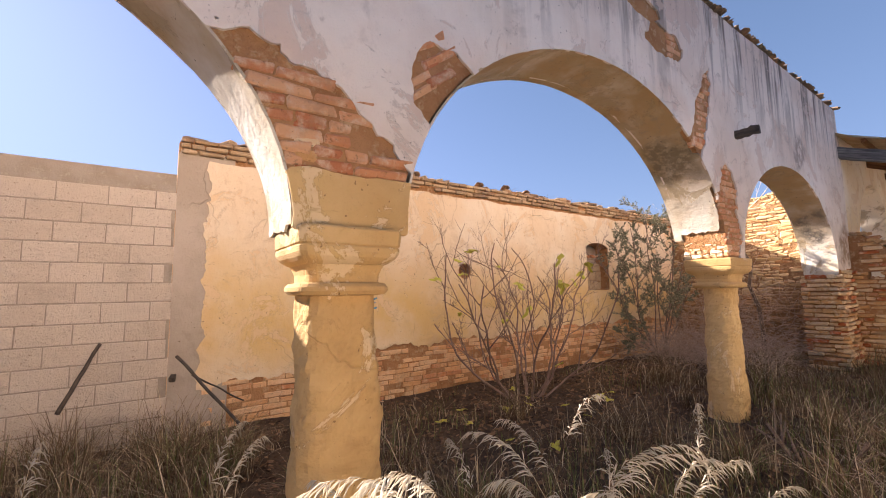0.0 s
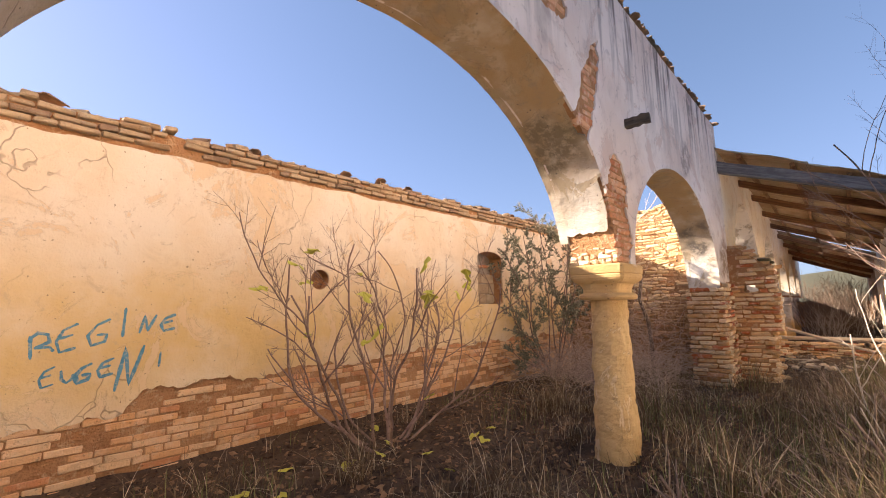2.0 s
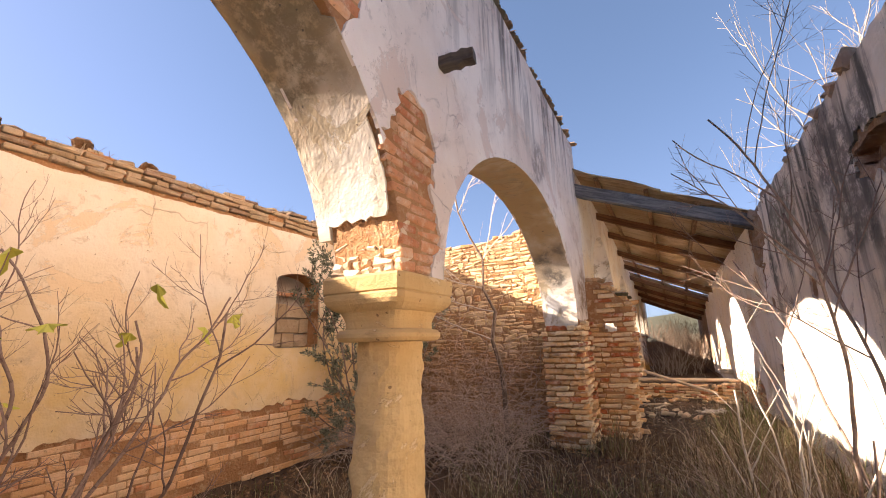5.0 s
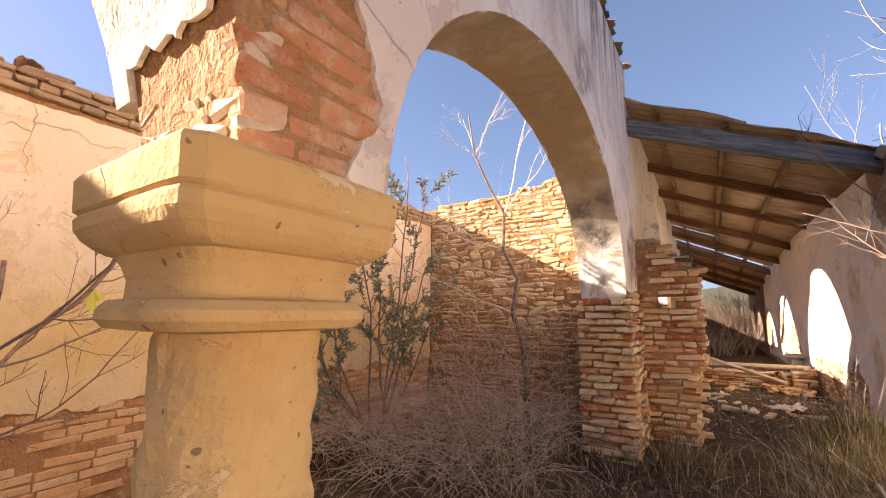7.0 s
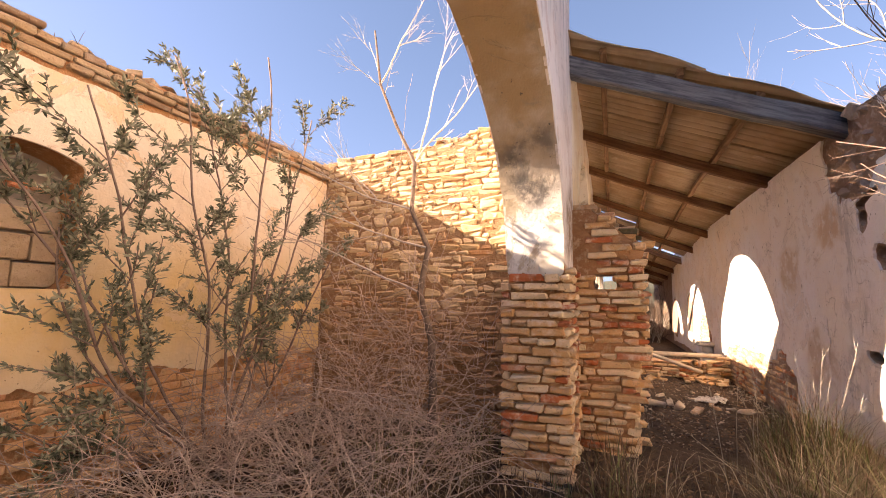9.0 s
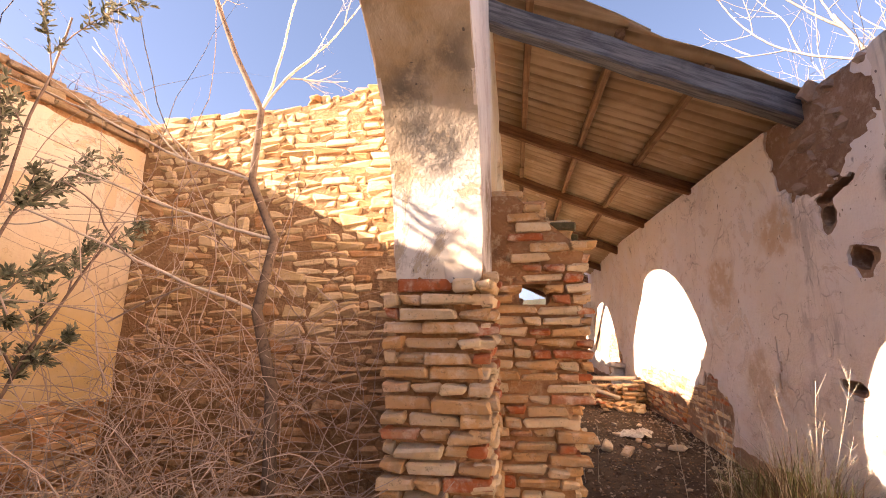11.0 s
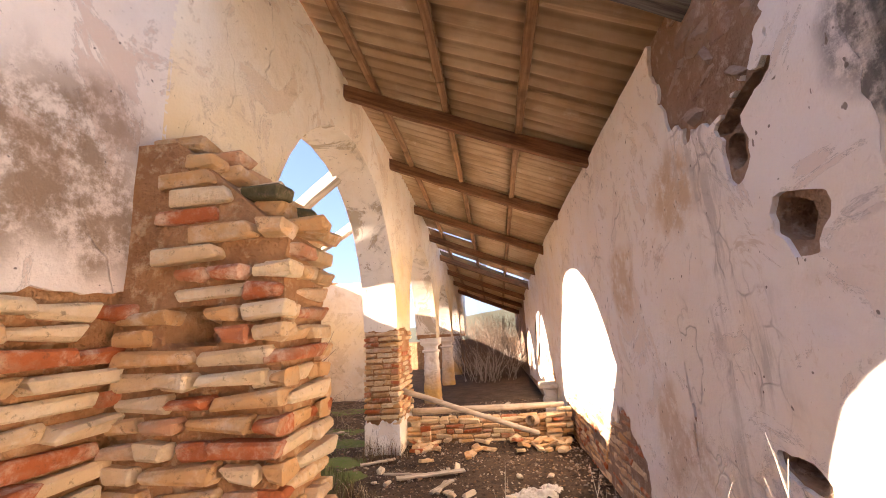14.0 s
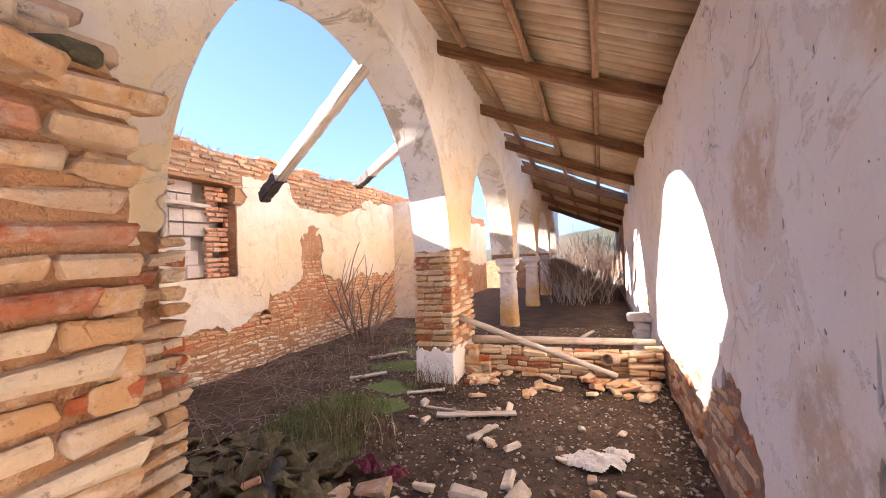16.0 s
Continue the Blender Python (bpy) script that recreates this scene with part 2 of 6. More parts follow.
M_STONE = masonry("rubble_stone", (0.56, 0.39, 0.20), (0.69, 0.52, 0.31), (0.44, 0.23, 0.10), dust=(0.62, 0.5, 0.34), low=(0.38, 0.20, 0.10))
M_STONE_JOINED = masonry("rubble_stone_joined", (0.56, 0.39, 0.20), (0.69, 0.52, 0.31), (0.44, 0.23, 0.10), by="island", dust=(0.62, 0.5, 0.34), low=(0.38, 0.20, 0.10))
M_MORTAR = rough_stuff("earth_mortar", (0.36, 0.21, 0.11), (0.26, 0.145, 0.07), (0.46, 0.31, 0.18), 3.0, 14.0, 0.95, 1.0, 0.05)
M_REDCORE = rough_stuff("red_earth_mortar", (0.50, 0.27, 0.13), (0.38, 0.18, 0.075), (0.58, 0.38, 0.22), 3.0, 12.0, 0.95, 1.0, 0.05)
M_SANDSTONE = plaster("ochre_sandstone", (0.67, 0.47, 0.23), (0.57, 0.365, 0.155), (0.40, 0.25, 0.11), (0.22, 0.13, 0.06), 0.0, None, None, 0.0, 0.6, (3.7, 5.6), (0.76, 0.60, 0.38))
M_COPING = masonry("weathered_coping", (0.42, 0.28, 0.16), (0.54, 0.39, 0.24), (0.30, 0.19, 0.12), dust=(0.46, 0.38, 0.27), dusty=0.7)
M_GREYCORE = rough_stuff("grey_brown_rubble_core", (0.46, 0.31, 0.21), (0.36, 0.23, 0.15), (0.54, 0.42, 0.32), 3.0, 13.0, 0.95, 1.0, 0.06)
M_GREYSTONE = masonry("grey_brown_rubble", (0.42, 0.30, 0.22), (0.50, 0.38, 0.29), (0.36, 0.22, 0.15), dust=(0.58, 0.48, 0.40), dusty=0.7)
M_CREAM = masonry("limed_rubble", (0.70, 0.54, 0.36), (0.78, 0.65, 0.48), (0.60, 0.38, 0.22), dust=(0.84, 0.74, 0.60), dusty=0.7)
M_CREAM_JOINED = masonry("limed_rubble_joined", (0.66, 0.50, 0.32), (0.74, 0.60, 0.42), (0.56, 0.36, 0.2), by="island", dust=(0.80, 0.70, 0.55), dusty=0.7)
M_INFILL = masonry("earth_washed_block", (0.46, 0.33, 0.20), (0.52, 0.39, 0.25), (0.40, 0.27, 0.16), dust=(0.58, 0.44, 0.30), dusty=0.7)
M_FARROOM = plaster("limewash_far_room", (0.72, 0.64, 0.52), (0.68, 0.54, 0.37), (0.50, 0.37, 0.24), (0.28, 0.2, 0.13), 0.5, (0.70, 0.55, 0.33), (0.6, 1.7, 3.0), 0.0, 0.5, (3.7, 5.6), (0.60, 0.46, 0.30))
M_LIMED = plaster("limewashed_column", (0.80, 0.74, 0.66), (0.72, 0.62, 0.5), (0.5, 0.36, 0.2), (0.2, 0.15, 0.1), 0.2, (0.66, 0.38, 0.12), (-0.8, 0.1, 0.9))
M_BLOCK = masonry("concrete_block", (0.60, 0.51, 0.42), (0.64, 0.55, 0.46), (0.57, 0.48, 0.39), dust=(0.68, 0.59, 0.5), dusty=0.3)
M_JOINT = rough_stuff("block_mortar", (0.40, 0.34, 0.28), (0.34, 0.28, 0.22), (0.44, 0.38, 0.3), 5, 20)
M_TILE = masonry("roof_tile", (0.36, 0.22, 0.13), (0.30, 0.2, 0.13), (0.2, 0.17, 0.12), dust=(0.3, 0.27, 0.2))
M_BEAM = timber("weathered_grey_beam", (0.075, 0.073, 0.075), (0.23, 0.22, 0.215), 0)
M_RAFTER = timber("brown_rafter", (0.13, 0.06, 0.03), (0.27, 0.14, 0.07), 0)
M_BATTEN = timber("brown_batten", (0.20, 0.105, 0.05), (0.33, 0.195, 0.10), 0)
M_PLANK = timber("bleached_wood", (0.44, 0.35, 0.25), (0.62, 0.53, 0.42), 0)
M_DARKWOOD = timber("charred_wood", (0.05, 0.04, 0.035), (0.10, 0.08, 0.06), 0)
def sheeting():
    """Fibre cement with dirt in streaks down the waves, and rib shade painted in."""
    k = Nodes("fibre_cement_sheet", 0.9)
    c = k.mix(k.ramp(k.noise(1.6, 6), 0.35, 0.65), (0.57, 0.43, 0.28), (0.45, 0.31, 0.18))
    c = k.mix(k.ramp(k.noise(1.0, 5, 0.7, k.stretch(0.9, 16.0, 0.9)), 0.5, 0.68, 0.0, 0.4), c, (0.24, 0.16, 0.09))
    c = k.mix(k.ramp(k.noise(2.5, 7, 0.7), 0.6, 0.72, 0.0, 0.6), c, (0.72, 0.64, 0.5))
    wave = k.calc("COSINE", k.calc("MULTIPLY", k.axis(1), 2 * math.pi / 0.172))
    c = k.mix(k.calc("MULTIPLY", k.ramp(wave, -0.1, 0.9), k.ramp(k.noise(2.2, 5), 0.3, 0.6, 0.25, 0.75)), c, (0.25, 0.165, 0.09))     # grime and the shade between the ribs, painted into the upper waves
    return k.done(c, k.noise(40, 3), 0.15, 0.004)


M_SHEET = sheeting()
M_SOIL = rough_stuff("dry_soil_and_litter", (0.066, 0.041, 0.026), (0.115, 0.074, 0.046), (0.028, 0.018, 0.012), 2.5, 17.0, 0.97, 0.9, 0.04)
M_TWIG = rough_stuff("grey_bark", (0.21, 0.145, 0.115), (0.30, 0.22, 0.175), (0.12, 0.08, 0.06), 6.0, 25.0, 0.85, 0.4, 0.004)
M_TRUNK = rough_stuff("dark_bark", (0.15, 0.105, 0.075), (0.21, 0.15, 0.11), (0.08, 0.055, 0.04), 6.0, 25.0, 0.85, 0.5, 0.006)
M_TWIG_PALE = rough_stuff("pale_bark", (0.50, 0.44, 0.37), (0.60, 0.53, 0.45), (0.36, 0.29, 0.23), 6.0, 25.0, 0.85, 0.4, 0.004)
M_FIGBARK = rough_stuff("reddish_bark", (0.23, 0.145, 0.11), (0.32, 0.22, 0.175), (0.13, 0.078, 0.06), 6.0, 25.0, 0.85, 0.4, 0.004)
M_BLEACHED = rough_stuff("bleached_bark", (0.30, 0.25, 0.21), (0.38, 0.32, 0.27), (0.2, 0.155, 0.125), 6.0, 25.0, 0.85, 0.4, 0.004)
M_VINE = rough_stuff("dry_vine", (0.42, 0.31, 0.25), (0.54, 0.43, 0.35), (0.28, 0.19, 0.14), 5.0, 22.0, 0.9, 0.3, 0.003)
M_OLIVE = leafy("olive_leaves", (0.07, 0.085, 0.045), (0.36, 0.35, 0.24))
M_FIGLEAF = leafy("yellow_fig_leaf", (0.62, 0.52, 0.06), (0.5, 0.5, 0.1))


def straw():
    """Dry blades: most of them dull brown, a few bleached."""
    k = Nodes("dry_grass", 0.8)
    f = k.island()
    return k.done(k.mix(k.ramp(f, 0.72, 1.0), k.mix(f, (0.09, 0.055, 0.03), (0.26, 0.175, 0.095)), (0.66, 0.54, 0.36)))


M_STRAW = straw()
M_GREEN = leafy("green_grass", (0.06, 0.08, 0.022), (0.27, 0.28, 0.10), 0.7)
M_PLUME = leafy("pale_plumes", (0.544, 0.476, 0.367), (0.612, 0.564, 0.476), 0.8)
M_LITTER = leafy("leaf_litter", (0.04, 0.024, 0.014), (0.30, 0.18, 0.10), 0.9)
M_CHIPS = leafy("pale_rubble_crumbs", (0.22, 0.15, 0.10), (0.56, 0.46, 0.35), 0.95)
M_MOSS = rough_stuff("mossy_tile", (0.09, 0.08, 0.035), (0.15, 0.12, 0.06), (0.22, 0.15, 0.09), 8.0, 25.0, 0.95, 0.8)
M_MOSSBED = rough_stuff("moss", (0.12, 0.17, 0.04), (0.17, 0.2, 0.06), (0.16, 0.13, 0.08), 6.0, 40.0, 1.0, 1.0)
M_CLOTH = rough_stuff("dirty_white_cloth", (0.74, 0.69, 0.62), (0.62, 0.55, 0.47), (0.5, 0.42, 0.33), 9.0, 30.0)
M_MAROON = rough_stuff("maroon_cloth", (0.16, 0.03, 0.05), (0.11, 0.02, 0.035), (0.22, 0.08, 0.09), 9.0, 30.0)
M_SPRAY = rough_stuff("blue_spray_paint", (0.06, 0.22, 0.34), (0.12, 0.30, 0.42), (0.44, 0.44, 0.36), 9.0, 34.0, 0.7, 0.1)
M_PIPE = rough_stuff("clay_pipe", (0.36, 0.25, 0.17), (0.42, 0.3, 0.2), (0.25, 0.17, 0.12), 6.0, 20.0)
M_FAR = leafy("far_scrub", (0.05, 0.05, 0.035), (0.10, 0.10, 0.065), 0.9)


# ---- building helpers ----
F, T, B, R = -1.2, 0.51, -4.51, 1.26     # arcade face, its thickness, rear wall face, gallery wall face


def world_of(ob):
    """Where a thing stands, before the scene is evaluated."""
    m = ob.matrix_parent_inverse @ ob.matrix_basis if ob.parent else ob.matrix_basis
    return world_of(ob.parent) @ m if ob.parent else m


def link(name, me, material, parent=None, label="", smooth=False):
    ob = new(name, me)
    if material and not me.materials:
        me.materials.append(material)
    if smooth:
        me.polygons.foreach_set("use_smooth", [True] * len(me.polygons))
    if parent:
        ob.parent = parent
        ob.matrix_parent_inverse = world_of(parent).inverted()
    if label:
        tagged(ob, label)
    return ob


def part(name, bm, material, parent=None, label="", smooth=False):
    me = bpy.data.meshes.new(name)
    bmesh.ops.recalc_face_normals(bm, faces=bm.faces)
    bm.to_mesh(me)
    bm.free()
    return link(name, me, material, parent, label, smooth)


def mesh(name, verts, faces, material, parent=None, label="", smooth=False):
    me = bpy.data.meshes.new(name)
    me.from_pydata(verts, [], faces)
    me.update()
    return link(name, me, material, parent, label, smooth)


def empty(name, place, label, category, group="", kind=""):
    ob = new(name)
    ob.location = place
    ob.empty_display_size = 0.1
    return tagged(ob, label, category, group, kind)


def wob(x, y, z=0.0, s=1.0):
    return noise.noise(Vector((x * s, y * s, z * s)))


def rag(x, y, z=0.0):
    """A ragged edge, some centimetres in and out."""
    return 0.5 * wob(x, y, z, 2.3) + 0.35 * wob(x, y, z + 7, 6.1) + 0.25 * wob(x, y, z + 3, 15)


def sheet(name, inside, u0, u1, v0, v1, step, depth, place, material, parent=None, label="", back=False, relief=0.0):
    """A wall or a skin: wherever inside(u, v) > 0, a face, with a rim of the given depth round its outline. place(u, v, w) gives the point at depth w."""
    nu, nv = int(round((u1 - u0) / step)), int(round((v1 - v0) / step))
    du, dv = (u1 - u0) / nu, (v1 - v0) / nv
    val = [[inside(u0 + i * du, v0 + j * dv) for j in range(nv + 1)] for i in range(nu + 1)]
    verts, faces, known, rims = [], [], {}, []

    def vert(key, u, v):
        if key not in known:
            known[key] = len(verts)
            w = relief * (wob(u, v, 0.5, 2.0) + 0.5 * wob(u, v, 4.5, 7.0)) if relief else 0.0
            verts.append(place(u, v, w))
            rims.append((u, v))
        return known[key]

    edges = []
    for i in range(nu):
        for j in range(nv):
            c = ((i, j), (i + 1, j), (i + 1, j + 1), (i, j + 1))
            s = [val[a][b] for a, b in c]
            if max(s) <= 0:
                continue
            poly, cuts = [], []
            for k in range(4):
                (a, b), (a2, b2) = c[k], c[(k + 1) % 4]
                p, q = s[k], s[(k + 1) % 4]
                if p > 0:
                    poly.append(vert((a, b), u0 + a * du, v0 + b * dv))
                if (p > 0) != (q > 0):
                    f = p / (p - q)
                    key = (min((a, b), (a2, b2)), max((a, b), (a2, b2)), 1)
                    n = vert(key, u0 + (a + (a2 - a) * f) * du, v0 + (b + (b2 - b) * f) * dv)
                    poly.append(n)
                    cuts.append((n, p > 0))
            if len(poly) > 2:
                faces.append(poly)
            if len(cuts) == 2:
                (m, leaving), (n, _) = cuts
                edges.append((m, n) if leaving else (n, m))
    low = {}
    front = len(faces)

    def under(n):
        if n not in low:
            low[n] = len(verts)
            verts.append(place(*rims[n], depth))
        return low[n]

    for m, n in edges:
        faces.append([n, m, under(m), under(n)])
    if back:
        for poly in faces[:front]:
            faces.append([under(n) for n in reversed(poly)])
    return mesh(name, verts, faces, material, parent, label)


def arch_gap(y, z, a, b, spring, rise):
    """Below zero inside the arched opening from a to b."""
    half, mid = (b - a) / 2, (a + b) / 2
    d = abs(y - mid) / half
    if z > spring:
        return (math.hypot(d, (z - spring) / rise) - 1) * min(half, rise)
    return (d - 1) * half


def box(bm, x0, x1, y0, y1, z0, z1, m=None):
    r = bmesh.ops.create_cube(bm, size=1.0, matrix=Matrix.Translation(((x0 + x1) / 2, (y0 + y1) / 2, (z0 + z1) / 2)) @ Matrix.Diagonal((x1 - x0, y1 - y0, z1 - z0, 1)))
    if m:
        bmesh.ops.transform(bm, matrix=m, verts=r["verts"])
    return r["verts"]


def timber_mesh(length, w, h, seed, segs=8, sag=0.0, warp=0.006):
    """A sawn timber along x from 0, with worn edges and a slight warp."""
    rnd = random.Random(seed)
    verts, faces = [], []
    e = min(w, h) * 0.12
    ring = [(-w / 2 + e, -h / 2), (w / 2 - e, -h / 2), (w / 2, -h / 2 + e), (w / 2, h / 2 - e), (w / 2 - e, h / 2), (-w / 2 + e, h / 2), (-w / 2, h / 2 - e), (-w / 2, -h / 2 + e)]
    for i in range(segs + 1):
        t = i / segs
        dy, dz = rnd.uniform(-warp, warp), rnd.uniform(-warp, warp) - sag * 4 * t * (1 - t)
        for y, z in ring:
            verts.append((length * t, y + dy + rnd.uniform(-warp, warp) * 0.4, z + dz + rnd.uniform(-warp, warp) * 0.4))
    for i in range(segs):
        for k in range(8):
            a, b = i * 8 + k, i * 8 + (k + 1) % 8
            faces.append((a, b, b + 8, a + 8))
    faces.append(tuple(range(7, -1, -1)))
    faces.append(tuple(range(segs * 8, segs * 8 + 8)))
    return verts, faces


def beam(name, a, b, w, h, material, seed, parent=None, label="", sag=0.0, warp=0.006):
    a, b = Vector(a), Vector(b)
    d = b - a
    verts, faces = timber_mesh(d.length, w, h, seed, 10, sag, warp)
    q = d.to_track_quat("X", "Z").to_matrix().to_4x4()
    ob = mesh(name, verts, faces, material, parent, label)
    ob.matrix_basis = Matrix.Translation(a) @ q
    return ob


# ---- the large structure ----


def ground_z(x, y):
    z = 0.05 * wob(x, y, 0, 0.6) + 0.03 * wob(x, y, 3, 2.2) + 0.012 * wob(x, y, 9, 7)
    if y < 11 and B < x < F:
        z -= 0.05
    if x < B - 0.5 or x > R + 0.4:
        z -= 0.1
    return z


def make_ground():
    def spread(lo, hi, a, b, n, far):
        inner = [lo + (hi - lo) * i / n for i in range(n + 1)]
        return [-far, -far / 3, -60, -25, a] + inner + [b, 25 + hi, 60 + hi, far / 3, far]
    xs = spread(-5.5, 2.0, -9, 5, 110, 900)
    ys = spread(-3.0, 22.0, -9, 27, 300, 900)
    verts = [(x, y, ground_z(x, y) if abs(x) < 12 and -12 < y < 40 else -0.1) for y in ys for x in xs]
    n = len(xs)
    faces = [(j * n + i, j * n + i + 1, (j + 1) * n + i + 1, (j + 1) * n + i) for j in range(len(ys) - 1) for i in range(n - 1)]
    ob = mesh("ground", verts, faces, M_SOIL, smooth=True)
    tagged(ob, "brown dry soil with leaf litter and crumbs of rubble", "ground", kind="structure")


make_ground()

ARCHES = [(-3.6, 1.0, 1.80, 1.58), (1.62, 5.9, 1.80, 1.70), (6.34, 10.42, 1.80, 1.48), (12.2, 15.85, 1.75, 2.03), (16.75, 19.95, 1.6, 1.85), (20.45, 23.4, 1.6, 1.45), (23.9, 26.8, 1.6, 1.45), (27.2, 29.6, 1.6, 1.35)]


def arcade_inside(y, z, grow=0.0):
    top = 4.93 + 0.03 * rag(y, 1.0) if y < 11.38 else 4.42
    f = min(y + 7.5, 31 - y, top - z)
    for a, b, spring, rise in ARCHES:
        if a - 0.6 < y < b + 0.6:
            f = min(f, arch_gap(y, z, a - grow, b + grow, spring, rise + grow) + 0.012 * rag(y * 2, z * 2, 5))
    posts = y < 10.2 or y > 19.5
    return min(f, z - (1.8 if y < 10.2 else 1.5)) if posts else min(f, z + 0.3)


def scar(y, z, cy, cz, ry, rz, seed=0.0, amp=0.35):
    """Above zero inside a ragged round scar."""
    return (1 - math.hypot((y - cy) / ry, (z - cz) / rz) + amp * rag(y * 1.5, z * 1.5, seed)) * min(ry, rz)


def arcade_bare(y, z):
    """Above zero where the face has lost its plaster."""
    f = -1.0
    if y < 4:
        f = max(f, scar(y, z + 0.55 * (y - 1.1), 1.12, 2.2, 0.66, 0.42, 1.0, 0.55), scar(y, z, 1.95, 2.72, 0.27, 0.3, 2.0, 0.6))
        f = min(f, z - 2.08 - 0.05 * rag(y, z, 2)) if y < 1.75 and z < 2.3 else f
    if 4 < y < 9:
        f = max(f, scar(y, z, 6.0, 2.2, 0.26, 0.85, 3.0, 0.55), scar(y - 0.45 * (z - 3.3), z, 5.4, 3.35, 0.17, 0.6, 4.0, 0.6), scar(y, z, 4.75, 4.05, 0.35, 0.16, 5.0, 0.7), scar(y, z, 4.3, 4.3, 0.35, 0.1, 6.0, 0.7))
    if 10 < y < 12.3:
        f = max(f, 1.78 + 0.1 * rag(y, z, 8) - z)
    if 15.5 < y < 17:
        f = max(f, min(1.72 + 0.1 * rag(y, z, 9) - z, z - 0.42 - 0.2 * rag(y, z, 4)))
    return f


def at_face(u, v, w):
    return (F - w, u, v)


core = sheet("wall_arcade", lambda y, z: arcade_inside(y, z, 0.02), -7.6, 31.1, -0.4, 5.05, 0.07, T - 0.04, lambda u, v, w: (F - 0.02 - w, u, v), M_REDCORE, back=True, relief=0.006)
tagged(core, "tall brick arcade wall with peeling pinkish plaster", "wall", kind="structure")
sheet("plaster", lambda y, z: min(arcade_inside(y, z), -arcade_bare(y, z)), -3.8, 11.42, 1.2, 5.05, 0.035, 0.02, at_face, M_FRONT, core, "pinkish white limewash, stained and flaking", relief=0.004)
sheet("plaster", lambda y, z: min(arcade_inside(y, z), -arcade_bare(y, z), y - 11.4), 11.36, 31, -0.2, 4.5, 0.05, 0.02, at_face, M_GALLERY, core, "beige and ochre limewash", relief=0.004)
sheet("plaster", lambda y, z: min(arcade_inside(y, z), -arcade_bare(y, z)), -7.6, 31, -0.3, 5.05, 0.1, 0.02, lambda u, v, w: (F - T + w, u, v), M_FRONT, core)


def soffit(a, b, spring, rise, base, name="soffit_plaster", mat=M_SOFFIT):
    """The plastered underside of an arch with its jambs; u runs along the curve, v across the wall."""
    half, mid = (b - a) / 2, (a + b) / 2
    pts = [(a, base + (spring - base) * i / 6) for i in range(6)]
    pts += [(mid - half * math.cos(math.pi * i / 40), spring + rise * math.sin(math.pi * i / 40)) for i in range(41)]
    pts += [(b, spring - (spring - base) * i / 6) for i in range(1, 7)]
    acc = [0.0]
    for p, q in zip(pts, pts[1:]):
        acc.append(acc[-1] + math.hypot(q[0] - p[0], q[1] - p[1]))
    total = acc[-1]

    def at(u):
        u = min(max(u, 0.0), total - 1e-6)
        k = max(i for i in range(len(acc) - 1) if acc[i] <= u)
        f = (u - acc[k]) / (acc[k + 1] - acc[k])
        p, q = pts[k], pts[k + 1]
        ty, tz = q[0] - p[0], q[1] - p[1]
        n = math.hypot(ty, tz)
        return p[0] + ty * f, p[1] + tz * f, -tz / n, ty / n

    def place(u, v, w):
        y, z, ny, nz = at(u)
        return (F - v, y + ny * (w - 0.001), z + nz * (w - 0.001))

    def inside(u, v):
        f = min(v - 0.004 + 0.02 * rag(u, v), T - 0.004 - v + 0.03 * rag(u, v, 4))
        y, z = at(u)[:2]
        if 5.0 < y < 6.3 and arcade_bare(y + 0.12, z) > -0.03:
            f = min(f, v - 0.06 - 0.05 * rag(u, v, 6))
        worn = 0.36 if 5 < b < 6 else 0.03
        return min(f, u - 0.05 - 0.07 * rag(v * 2, u), total - worn - u + 0.09 * rag(v * 2, u, 3) + 0.05 * rag(v * 7, u * 7, 5))
    return sheet(name, inside, -0.02, total + 0.02, -0.02, T + 0.02, 0.035, 0.014, place, mat, core, "grey-white limewash on the underside of an arch")


for n, (a, b, spring, rise) in enumerate(ARCHES):
    soffit(a, b, spring, rise, 1.82 if n in (0, 1) or n > 4 else 1.64, mat=M_SOFFIT if n < 3 else M_SOFFIT_PALE)



def rear_rib(a, b, spring, rise, deep=0.085, high=0.4):
    """A plastered rib behind an arch, flush with its curve."""
    verts, faces = [], []
    for i in range(58):
        c, s = math.cos(math.pi * i / 60), math.sin(math.pi * i / 60)
        for x, r in ((F - T + 0.01, 0.004), (F - T - deep + 0.012 * rag(i * 0.4, 1.0), 0.006 + 0.008 * max(0, rag(i * 0.5, 2.0))), (F - T - deep + 0.012 * rag(i * 0.4, 1.0), high), (F - T + 0.01, high)):
            verts.append((x, (a + b) / 2 - ((b - a) / 2 + r) * c, spring + (rise + r) * s))
    for i in range(57):
        for k in range(4):
            faces.append((4 * i + k, 4 * i + (k + 1) % 4, 4 * i + 4 + (k + 1) % 4, 4 * i + 4 + k))
    faces += [(0, 1, 2, 3), (231, 230, 229, 228)]
    return mesh("arch_rib", verts, faces, M_SOFFIT, core, "grey-white limewash on the rib of an arch")


rear_rib(*ARCHES[1])

# rear wall, with two windows and a socket
WIN1 = (7.79, 8.56, 1.45, 2.34)
WIN2 = (14.5, 15.58, 1.42, 2.8)


def rear_top(y):
    return 3.26 + 0.05 * rag(y, 2.0) if y < 12 else 3.3 + 0.1 * rag(y * 0.6, 5.0)


